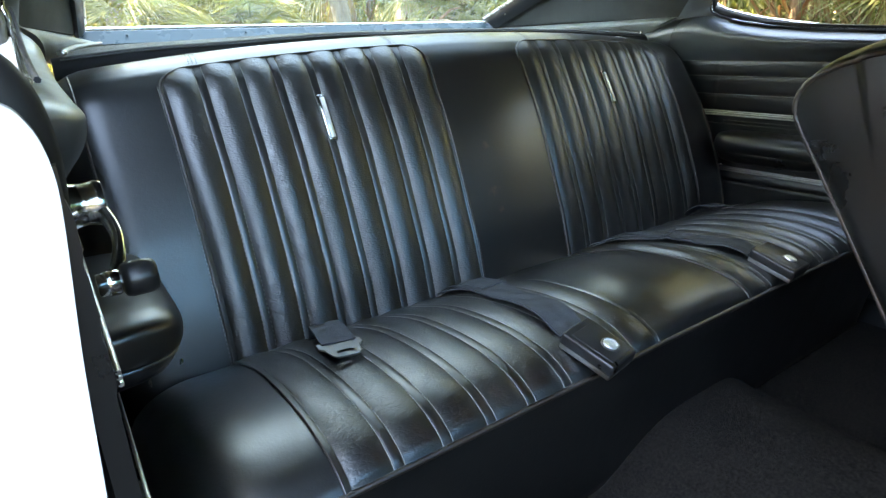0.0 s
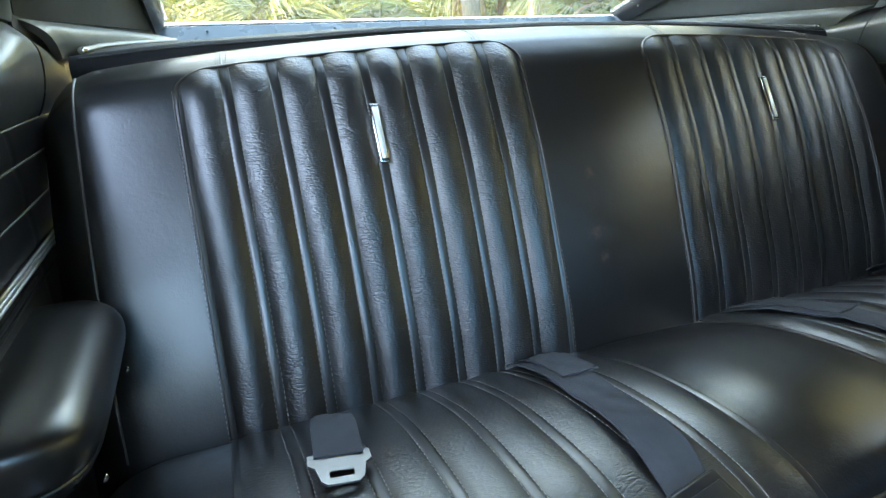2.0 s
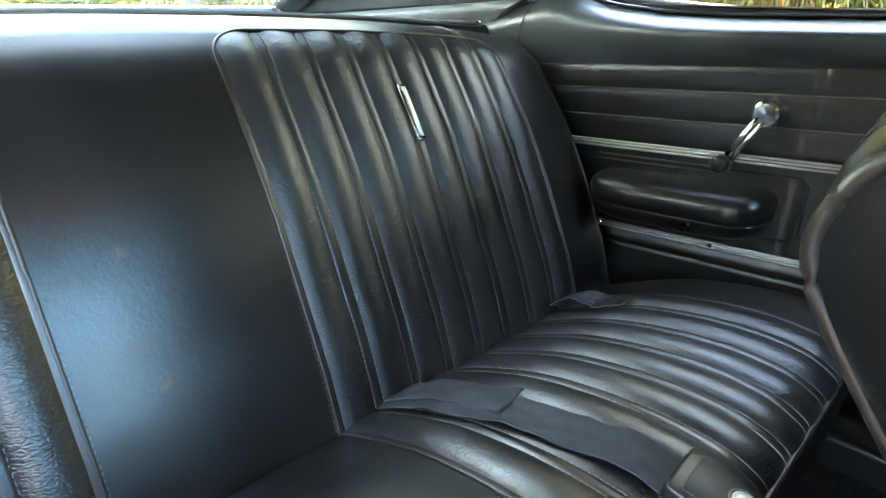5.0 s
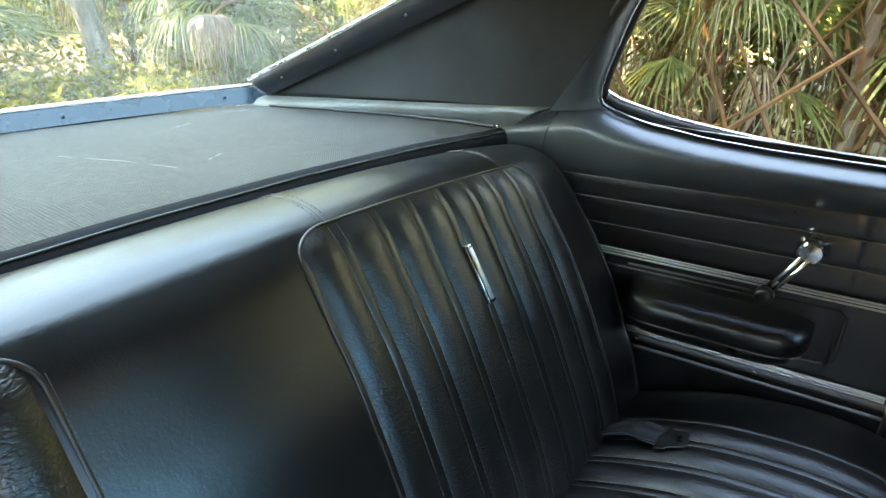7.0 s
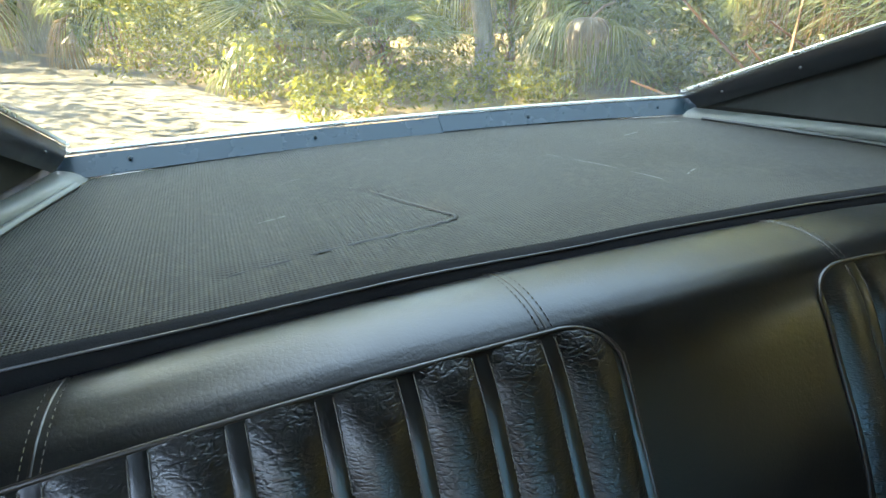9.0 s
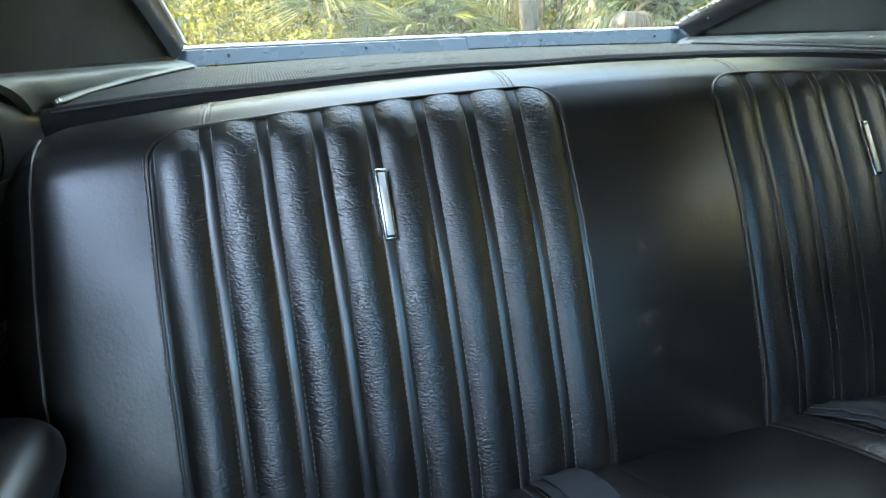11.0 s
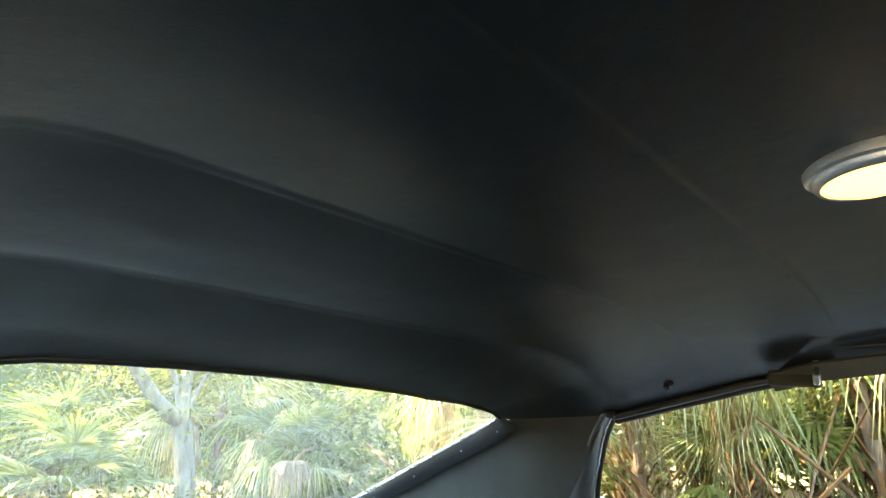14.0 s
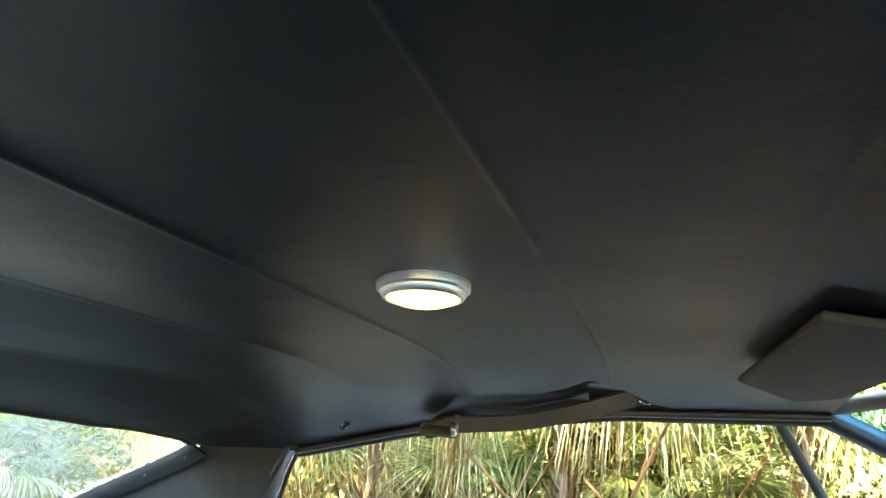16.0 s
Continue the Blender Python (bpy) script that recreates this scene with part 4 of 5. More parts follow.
    part("belt_pad", slab(belt, 50, 20, (s * 0.02, 0, -0.002)), VINYL_PAD, q, "rolled padded window sill")
    part("belt_seam", tube([belt(0.155 + 0.05 * math.sin(i / 20), i / 20) for i in range(21)], 0.0016, 6), VINYL_TRIM, q)

    # pillar front edge: reveal of the quarter window
    edge = smooth_line([(0.752, -0.024, 0.838), (0.752, -0.004, 0.850), (0.749, 0.000, 0.868), (0.745, -0.007, 0.895), (0.735, -0.027, 0.949), (0.718, -0.056, 1.010), (0.692, -0.098, 1.060)], 24)
    back = smooth_line([(0.727, 0.078, 0.826), (0.724, 0.062, 0.850), (0.720, 0.046, 0.880), (0.715, 0.023, 0.921), (0.708, 0.000, 0.965), (0.700, -0.024, 1.003), (0.690, -0.070, 1.060)], 24)

    def reveal(u, v):
        a, b = edge[round(24 * u)], back[round(24 * u)]
        p = b.lerp(a, v)
        return s * (p.x + (hw(s) - HALF) * (1 - u) - 0.012 * math.sin(math.pi * v)), p.y, p.z
    part("pillar_reveal", slab(reveal, 24, 8, (s * 0.02, 0, 0)), VINYL_PAD, q, "black padded window reveal")
    ys = [-0.50 + 0.49 * i / 24 for i in range(25)]
    lip = [Vector((s * 0.752, y, lerp_table(BELT_TOP, y) + 0.001)) for y in ys] + [Vector((s * (p.x + 0.002), p.y - 0.002, p.z)) for p in edge[5:]]
    slot = [Vector((s * 0.763, y, 0.5 * (lerp_table(BELT_TOP, y) + lerp_table(SILL_TOP, y)))) for y in ys] + [Vector((s * (p.x + 0.012), p.y - 0.004, p.z + 0.002)) for p in edge[6:]]
    sill = [Vector((s * 0.775, y, lerp_table(SILL_TOP, y))) for y in ys] + [Vector((s * (p.x + 0.024), p.y, p.z + 0.004)) for p in edge[7:12]]
    part("inner_lip", tube(lip, lambda t: 0.0050 if t < 0.5 else 0.0026, 8, flat=0.7), CHROME, q, "bright inner glass lip")
    part("lip_edge", tube([p + Vector((-s * 0.007, 0, 0.001)) for p in lip[:26]], 0.0022, 6), RUBBER, q)
    part("glass_seal", tube(slot, 0.0075, 8), RUBBER, q, "black rubber window seal")
    part("glass_run", tube([p + Vector((s * 0.007, 0, 0.004)) for p in slot[:25]], 0.0025, 6), STEEL, q)
    part("bright_sill", tube(sill, 0.0050, 8, flat=0.7), CHROME, q, "bright metal window sill edge")
    return q


quarter(1, (0.728, -0.360, 0.683), (0.712, -0.318, 0.608))
quarter(-1, (-0.747, -0.418, 0.706), (-0.735, -0.500, 0.668))

# ---------------------------------------------------------------- driver's door, seen across the car
door = thing("door_1", "closed driver's door with rolled black sill and lock knob", "door", kind="structure")


def door_belt(u, v):
    y = -0.512 - 1.10 * u
    lo, hi = line_z(0.728, y) + 0.004, lerp_table(BELT_TOP, y) - 0.004
    return HALF + 0.002 - pad_bulge(v), y, lo + (hi - lo) * v


part("belt_pad", slab(door_belt, 40, 20, (0.02, 0, -0.002)), VINYL_PAD, door)
part("door_card", slab(lambda u, v: (HALF + 0.002 - 0.005 * abs(math.sin(math.pi * v * 9)), -0.512 - 1.10 * u, 0.2 + 0.58 * v), 10, 80, (0.03, 0, 0)), VINYL_TRIM, door)
part("bright_sill", tube([(0.770, -0.512 - 1.1 * i / 20, 0.830) for i in range(21)], 0.007, 8, flat=0.6), CHROME, door)
part("lock_knob", lathe([(0.004, 0), (0.004, 0.016), (0.0075, 0.018), (0.008, 0.026), (0.006, 0.029)], 16, Matrix.Translation((0.757, -0.535, 0.820))), CHROME, door, "chrome lock knob")
part("screw", screw((0.735, -0.515, 0.806), (-1, 0, 0.3), 0.006), CHROME, door)
part("end_seal", tube([(0.722, -0.506, 0.60), (0.716, -0.506, 0.74), (0.720, -0.506, 0.79), (0.738, -0.506, 0.822)], 0.006, 8), RUBBER, door)
part("vent_post", tube([(0.671, -1.180, 1.172), (0.700, -1.250, 1.007), (0.735, -1.325, 0.825)], 0.010, 8, flat=0.7), BLACK_PAINT, door, "black vent window post")

# ---------------------------------------------------------------- roof rails and roof fittings
for sign in (-1, 1):
    rail = thing("roof_rail", "black roof side rail with rubber weatherstrip", "rail")
    pts = [Vector((sign * (rail_x(y) + 0.002), y, lerp_table(ROOF_RAIL, y) - 0.004)) for y in (-0.098 - 1.17 * i / 40 for i in range(41))]
    part("rail_trim", tube(pts, 0.009, 8), BLACK_PAINT, rail)
    part("weatherstrip", tube([p + Vector((sign * 0.016, 0, -0.006)) for p in pts], 0.011, 8), RUBBER, rail, "black rubber weatherstrip")
    part("drip_rail", tube([p + Vector((sign * 0.04, 0, 0.012)) for p in pts], 0.012, 8), WHITE_PAINT, rail)
    # end clip at the top of the pillar
    part("clip", box((sign * 0.692 - 0.014, -0.110, 1.050), (sign * 0.692 + 0.010, -0.086, 1.068), 0.004), RUBBER, rail)


hollow = thing("roof_side_rail_inner", "dark bare roof rail behind the loose headliner", "rail")


def hollow_f(u, v):
    y = -0.44 - 0.58 * u
    x0, x1 = rail_x(y) * lerp_table(LOOSE, y) - 0.004, rail_x(y) + 0.004
    x = x0 + (x1 - x0) * v
    return x, y, max(roof_point(x, y, 0.0), lerp_table(ROOF_RAIL, y)) + 0.014 * math.sin(math.pi * v) + 0.003


part("bare_rail", slab(hollow_f, 40, 8, (0.002, 0, 0.004)), BLACK_PAINT, hollow)


def fold_f(u, v):
    y = -0.572 - 0.27 * u
    x0, x1 = rail_x(y) * lerp_table(LOOSE, y), rail_x(y)
    x = x0 + (x1 - x0) * (0.42 + 0.30 * v)
    return x, y, roof_point(x, y, 0.0) - 0.005 * math.sin(math.pi * u) - 0.004 * v


part("torn_fold", slab(fold_f, 24, 4, (0, 0, 0.002)), HEADLINER, hollow, "folded strip of grey headliner cloth")

belt = thing("shoulder_belt", "folded black shoulder belt stowed along the roof rail", "seat belt")
strap = [(0.668, -0.455, 1.104), (0.662, -0.50, 1.112), (0.658, -0.53, 1.118), (0.656, -0.60, 1.122), (0.656, -0.68, 1.127), (0.654, -0.78, 1.143), (0.652, -0.88, 1.166), (0.650, -0.95, 1.186)]


def ribbon(points, wide, n, up, thick=0.0014, taper=1.0):
    line = smooth_line(points, n)

    def f(u, v):
        i = round(u * n)
        p = line[i]
        way = (line[min(i + 1, n)] - line[max(i - 1, 0)]).normalized()
        side = way.cross(Vector(up)).normalized()
        k = noise.noise(p * 30)
        w = wide * (taper + (1 - taper) * min(1.0, 1.6 * u)) * (1 + 0.08 * k)
        roll = 0.22 * noise.noise(p * 16 + Vector((7, 0, 0)))
        crumple = 0.0016 * k + 0.0030 * noise.noise(p * 42 + side * 2.5 * v) + 0.5 * wide * abs(v - 0.5) * roll
        return p + side * w * (v - 0.5) + Vector(up) * crumple * (0 if thick > 0.005 else 1)
    return slab(f, n, 8, Vector(up) * -thick)


part("strap", ribbon(strap, 0.040, 40, (-0.75, 0, -0.65), 0.008), FADED_WEBBING, belt, "faded olive-grey webbing")
part("end_pocket", box((-0.020, -0.045, -0.007), (0.020, 0.045, 0.007), 0.006, m=Matrix.Translation((0.659, -0.500, 1.111)) @ Euler((0.13, -0.75, 0.03)).to_matrix().to_4x4()), FADED_WEBBING, belt)
part("clasp", box((-0.024, -0.006, -0.012), (0.024, 0.006, 0.012), 0.003, m=Matrix.Translation((0.655, -0.540, 1.119)) @ Euler((0.13, -0.75, 0.03)).to_matrix().to_4x4()), BRUSHED, belt, "dull metal belt clasp")
loop = [Vector((0.652, -0.955, 1.186)) + 0.016 * Vector((math.cos(a) * 0.4, math.cos(a), math.sin(a))) for a in (2 * math.pi * i / 20 for i in range(21))]
part("ring", tube(loop, 0.0025, 8), CHROME, belt, "steel retaining ring")

hook = thing("coat_hook", "small black plastic coat hook", "coat hook")
hm = Matrix.Translation((0.652, -0.258, 1.118)) @ Vector((-0.7, 0, -0.7)).to_track_quat("Z", "Y").to_matrix().to_4x4()
part("base", lathe([(0.011, 0), (0.011, 0.004), (0.008, 0.006), (0.003, 0.007)], 20, hm), BLACK_PLASTIC, hook)
part("prong", tube([Vector((0.647, -0.258, 1.113)), Vector((0.639, -0.258, 1.104)), Vector((0.632, -0.258, 1.104)), Vector((0.628, -0.258, 1.110))], 0.0035, 8), BLACK_PLASTIC, hook)

lamp = thing("dome_lamp", "round chrome dome lamp with glowing warm lens", "ceiling lamp")
lz = roof_point(0, -0.73) + 0.002
lm = Matrix.Translation((-0.013, -0.730, lz)) @ Euler((math.pi, 0, 0)).to_matrix().to_4x4()
part("bezel", lathe([(0.058, 0.0), (0.0585, 0.006), (0.0575, 0.012), (0.0535, 0.014), (0.0530, 0.0165), (0.0500, 0.0215), (0.0455, 0.0225), (0.0440, 0.0205), (0.0430, 0.016)], 56, lm), chrome_mat("brushed_chrome", 0.36, 0.9), lamp)
part("lens", lathe([(0.044, 0.016), (0.0435, 0.020), (0.040, 0.0235), (0.030, 0.0275), (0.016, 0.0295), (0.004, 0.030)], 48, lm), LENS, lamp, "glowing frosted lens")

visor = thing("sun_visor", "dark grey padded sun visor folded up", "sun visor")


VISOR = [Vector(p) for p in ((0.385, -1.110, 1.182), (-0.020, -1.146, 1.191), (0.640, -1.258, 1.166), (-0.020, -1.275, 1.172))]


def visor_f(u, v):
    a = VISOR[0].lerp(VISOR[1], u)
    b = VISOR[2].lerp(VISOR[3], u)
    return a.lerp(b, v) - Vector((0, 0, 0.004)) * math.sin(math.pi * v)


part("pad", slab(visor_f, 24, 10, (0, 0.003, 0.010)), SAIL, visor)
rim = [Vector(visor_f(0, 1 - i / 10)) for i in range(11)] + [Vector(visor_f(i / 24, 0)) for i in range(1, 25)] + [Vector(visor_f(1, i / 10)) for i in range(1, 11)]
part("edge", tube([p + Vector((0, 0.002, 0.005)) for p in rim], 0.0055, 8), SAIL, visor, "sewn visor edge")
part("hinge", tube([(0.640, -1.262, 1.166), (0.662, -1.262, 1.168), (0.668, -1.255, 1.176)], 0.006, 8), BRUSHED, visor, "metal visor hinge")

shield = thing("window_2", "windshield with blue tinted upper band", "window", kind="structure")


def screen(u, v):
    return (u - 0.5) * 2 * (0.66 + 0.07 * v), -1.27 - 0.62 * v - 0.10 * (1 - (2 * u - 1) ** 2), 1.160 - 0.37 * v


for name, lo, hi, material, text in (("tint_band", 0.0, 0.42, TINT, "blue tinted band"), ("pane", 0.42, 1.0, CLEAR, "clear glass")):
    glazing = part(name, sheet(lambda u, v: screen(u, lo + (hi - lo) * v), 20, 8), material, shield, text)
    glazing.visible_shadow = False
for sign in (-1, 1):
    part("pillar_trim", tube([(sign * 0.655, -1.26, 1.155), (sign * 0.70, -1.58, 0.98), (sign * 0.74, -1.90, 0.80)], 0.022, 10), BLACK_PAINT, shield)
part("header_trim", tube([((i / 20 - 0.5) * 1.3, -1.27 - 0.10 * (1 - (2 * i / 20 - 1) ** 2), 1.165) for i in range(21)], 0.014, 8), BLACK_PAINT, shield)

# ---------------------------------------------------------------- front seats
# side outline of the reclined backrest, (y, z): up the rear edge, over the top, down the front
FS = smooth_line([(0, -0.850, 0.215), (0, -0.805, 0.305), (0, -0.765, 0.379), (0, -0.723, 0.458), (0, -0.668, 0.557), (0, -0.612, 0.656), (0, -0.575, 0.722), (0, -0.577, 0.755), (0, -0.598, 0.777),
                  (0, -0.625, 0.790), (0, -0.668, 0.804), (0, -0.715, 0.804), (0, -0.765, 0.782), (0, -0.800, 0.728), (0, -0.835, 0.648), (0, -0.885, 0.528), (0, -0.935, 0.408), (0, -0.975, 0.305)], 120)
for p in FS[:66]:
    p.y -= 0.006 + 0.13 * max(0.0, 0.722 - p.z)
FS_IN, FS_OUT = 0.056, 0.620
FS_MID = Vector((0, -0.74, 0.55))


def fs_point(x, p):
    """A point of the backrest's skin: fuller towards the middle of its width."""
    a = (x - FS_IN) / (FS_OUT - FS_IN)
    full = 0.034 * (4 * a * (1 - a)) ** 0.55
    out = (p - FS_MID).normalized()
    return Vector((x, p.y + out.y * full * 0.5, p.z + out.z * full))


def front_seat(label, mirrored=False, tip=None):
    """Bucket seat; tip, a matrix, folds the backrest forward."""
    front = thing("front_seat", label, "front seat", "front bucket seats")

    def place(bm, back=True):
        if back and tip:
            bm.transform(tip)
        return mirror(bm) if mirrored else bm

    part("backrest", place(sheet(lambda u, v: fs_point(FS_IN + (FS_OUT - FS_IN) * (0.5 - 0.5 * math.cos(math.pi * v)), FS[round(120 * u)]), 120, 24)), VINYL_DULL, front)
    for x, out in ((FS_IN, -1), (FS_OUT, 1)):
        def side(u, v):
            p = FS_MID.lerp(FS[round(120 * u)], v)
            puff = 0.016 * (1 - v ** 4) + 0.0012 * noise.noise(Vector((x, p.y * 9, p.z * 9))) * (1 - v)
            return x + out * puff, p.y, p.z
        part("side_panel", place(sheet(side, 120, 14)), VINYL_DULL, front, "scuffed black vinyl side panel")
        part("piping", place(tube([Vector((x, p.y, p.z)) for p in FS], 0.0036, 8)), VINYL_PIPE, front, "black welt cord round the side panel")
    part("cushion", place(box((0.10, -1.42, 0.20), (0.62, -0.90, 0.40), 0.06, 4), False), VINYL_DULL, front)
    part("base", place(box((0.14, -1.36, 0.17), (0.58, -0.95, 0.22), 0.02, 2), False), BLACK_PAINT, front)


front_seat("black vinyl driver's seat with piped backrest")
front_seat("black vinyl passenger's seat folded forward", True, Matrix.Translation((0, -1.03, 0.36)) @ Euler((radians(62), 0, 0)).to_matrix().to_4x4() @ Matrix.Translation((0, 0.92, -0.32)))

# dashboard and open passenger's door, which close the cabin in front
dash_line = smooth_line([(0, -1.46, 0.40), (0, -1.43, 0.52), (0, -1.38, 0.64), (0, -1.37, 0.76), (0, -1.42, 0.825), (0, -1.56, 0.845), (0, -1.80, 0.83)], 36)
dashboard = thing("dashboard", "padded black dashboard below the windshield", "dashboard")
part("pad", slab(lambda u, v: (-0.735 + 1.47 * u, dash_line[round(36 * v)].y, dash_line[round(36 * v)].z), 8, 36, (0, -0.03, 0)), VINYL_DULL, dashboard)
open_door = thing("door_2", "open passenger's door with black inner panel", "door", kind="structure")
swing = Matrix.Translation((-0.82, -1.66, 0)) @ Euler((0, 0, radians(62))).to_matrix().to_4x4()
part("door_card", box((-0.012, 0.0, 0.22), (0.012, 1.10, 0.80), 0.008, m=swing), VINYL_DULL, open_door)
part("outer_skin", box((-0.11, 0.0, 0.18), (-0.014, 1.12, 0.815), 0.02, 3, m=swing), WHITE_PAINT, open_door, "white painted outer skin")

# ---------------------------------------------------------------- seat belts on the rear cushion
def on_cushion(x, y, h):
    ys = [p.y for p in SC]
    s = float(np.interp(-y, [-v for v in ys], [i / (len(ys) - 1) for i in range(len(ys))]))
    return cushion(x, s, h, SC)


def lap_belt(pts, buckle_at, turn, label):
    b = thing("seat_belt", label, "seat belt", "rear lap belts")
    line = [on_cushion(x, y, h) for x, y, h in pts]
    part("webbing", ribbon(line, 0.048, 50, (0, 0.1, 1), 0.002), WEBBING, b)
    part("webbing_fold", ribbon([p + Vector((0.012, 0, 0.004)) for p in line[:3]], 0.046, 20, (0, 0.2, 1), 0.002), WEBBING, b)
    x, y, h = buckle_at
    m = Matrix.Translation((x, y, h)) @ Euler((radians(14), 0, radians(turn))).to_matrix().to_4x4()
    body = part("buckle", box((-0.0275, -0.0385, -0.013), (0.0275, 0.036, -0.003), 0.0025, 3, m=m), BUCKLE_STEEL, b, "satin steel buckle tray")
    part("cover", box((-0.0290, -0.0400, -0.0060), (0.0290, 0.0370, 0.0115), 0.0042, 4, m=m), BLACK_PLASTIC, body, "black plastic buckle cover")
    part("face_plate", box((-0.0225, -0.034, 0.010), (0.0225, 0.026, 0.0125), 0.0009, 2, m=m), BLACK_PAINT, body, "dark recessed face plate")
    part("button_ring", lathe([(0.0122, 0.0), (0.0122, 0.0016), (0.0112, 0.0022), (0.0102, 0.0010), (0.002, 0.0008)], 28, m @ Matrix.Translation((0.004, -0.014, 0.0122))), STEEL, body)
    bm = lathe([(0.0095, 0.0005), (0.0095, 0.0022), (0.0085, 0.0032), (0.0070, 0.0022), (0.0060, 0.0020), (0.004, 0.0030), (0.0015, 0.0033)], 28, m @ Matrix.Translation((0.004, -0.014, 0.0122)))
    part("button", bm, SILVER, body, "round chrome release button")
    return b


lap_belt([(-0.205, -0.17, 0.010), (-0.207, -0.22, 0.014), (-0.212, -0.30, 0.0125), (-0.215, -0.37, 0.0115), (-0.222, -0.44, 0.017), (-0.234, -0.51, 0.010)], (-0.236, -0.538, 0.457), 11,
         "black lap belt with push-button buckle on the cushion edge")
lap_belt([(0.190, -0.17, 0.010), (0.195, -0.25, 0.014), (0.203, -0.33, 0.0125), (0.210, -0.40, 0.0115), (0.215, -0.46, 0.018), (0.217, -0.50, 0.012)], (0.218, -0.530, 0.458), 3,
         "black lap belt with push-button buckle, twisted webbing")


def tongue_belt(root, at, turn, tilt, label, lift, taper=1.0):
    b = thing("belt_tongue", label, "seat belt", "rear belt tongues")
    r, p = on_cushion(*root), on_cushion(*at)
    m = Matrix.Translation(p) @ Euler((radians(tilt), radians(4), radians(turn))).to_matrix().to_4x4() @ Matrix.Scale(0.84, 4)
    end = m @ Vector((0, 0.020, 0.003))
    line = [r, r.lerp(end, 0.50) + Vector((0, 0, lift)), end]
    part("webbing", ribbon(line, 0.046, 24, (0.05, 0.1, 1), 0.0025, taper), WEBBING, b)
    if taper > 0.5:
        part("webbing_fold", ribbon([line[1].lerp(end, k) + Vector((0.001, 0, 0.0035)) for k in (0.35, 0.7, 1.0)], 0.0445, 8, (0.05, 0.1, 1), 0.0025), WEBBING, b)
    bm = bmesh.new()
    out = [(-0.034, 0.026), (0.034, 0.026), (0.034, 0.010), (0.027, 0.004), (0.022, -0.018), (0.016, -0.024), (-0.016, -0.024), (-0.022, -0.018), (-0.027, 0.004), (-0.034, 0.010)]
    hole = [(-0.013, -0.004), (0.013, -0.004), (0.013, -0.014), (-0.013, -0.014)]
    for z in (0.0012, -0.0012):
        ring = [bm.verts.new((x, y, z)) for x, y in out]
        inner = [bm.verts.new((x, y, z)) for x, y in hole]
        es = [bm.edges.new((g[i], g[(i + 1) % len(g)])) for g in (ring, inner) for i in range(len(g))]
        bmesh.ops.triangle_fill(bm, use_beauty=True, edges=es)
    bm.edges.ensure_lookup_table()
    rim = [e for e in bm.edges if e.is_boundary]
    bmesh.ops.bridge_loops(bm, edges=[e for e in rim if max(abs(v.co.x) for v in e.verts) > 0.0135 or min(v.co.y for v in e.verts) < -0.015 or max(v.co.y for v in e.verts) > -0.003])
    bm.transform(m)
    part("tongue", bm, STEEL, b, "stamped steel belt tongue", smooth=False)
    return b


tongue_belt((-0.482, -0.215, 0.006), (-0.497, -0.362, 0.018), -6, -4, "grey webbing with steel tongue sticking up from the seat gap", 0.026, 0.25)
tongue_belt((0.530, -0.165, 0.012), (0.520, -0.272, 0.013), 4, -19, "grey webbing stub with steel tongue on the cushion", 0.014, 0.7)

# ---------------------------------------------------------------- greenery outside
rng = random.Random(7)


def fan_frond(seed, droop, spread, n=26, length=0.75, wide=0.013):
    """Fan leaf: split ribs spreading from the hub; the stalk ends at the origin, the fan points along +y."""
    r = random.Random(seed)
    vs, fs = [], []
    for k in range(n):
        a = spread * (2 * (k + 0.5) / n - 1) + r.uniform(-0.03, 0.03)
        ln = length * (0.72 + 0.28 * math.cos(a * 0.7)) * r.uniform(0.85, 1.05)
        d = Vector((math.sin(a), math.cos(a), 0))
        side = Vector((math.cos(a), -math.sin(a), 0))
        twist = r.uniform(-0.4, 0.4)
        i0 = len(vs)
        for j, (t, w) in enumerate(((0.0, 0.3), (0.35, 1.0), (0.65, 0.8), (0.85, 0.45))):
            sag = -droop * ln * t ** 2.2 * (1.0 + 0.35 * r.random()) - 0.08 * ln * abs(math.sin(a)) * t
            p = d * ln * t * (1 - 0.25 * droop * t * t) + Vector((0, 0, sag))
            s = side * wide * w + Vector((0, 0, twist * wide * w))
            vs += [p - s, p + s]
        tip = d * ln * (1 - 0.25 * droop) + Vector((0, 0, -droop * ln * (1.25 + 0.3 * r.random()) - 0.08 * ln * abs(math.sin(a))))
        vs.append(tip)
        for j in range(3):
            fs.append((i0 + 2 * j, i0 + 2 * j + 1, i0 + 2 * j + 3, i0 + 2 * j + 2))
        fs.append((i0 + 6, i0 + 7, i0 + 8))
    # stalk
    i0 = len(vs)
    vs += [Vector((-0.008, -0.55, 0)), Vector((0.008, -0.55, 0)), Vector((0.006, 0.02, 0.004)), Vector((-0.006, 0.02, 0.004)), Vector((0, -0.55, -0.012)), Vector((0, 0.02, -0.006))]
    fs += [(i0, i0 + 1, i0 + 2, i0 + 3), (i0 + 1, i0 + 4, i0 + 5, i0 + 2), (i0 + 4, i0, i0 + 3, i0 + 5)]
    me = bpy.data.meshes.new("frond")
    me.from_pydata([tuple(v) for v in vs], [], fs)
    return me


def frond_set(material, droops, length, spread=1.75, n=28, wide=0.012):
    out = []
    for i, d in enumerate(droops):
        me = fan_frond(i * 17 + int(d * 100), d, spread, n, length, wide)
        me.materials.append(material)
        out.append(me)
    return out


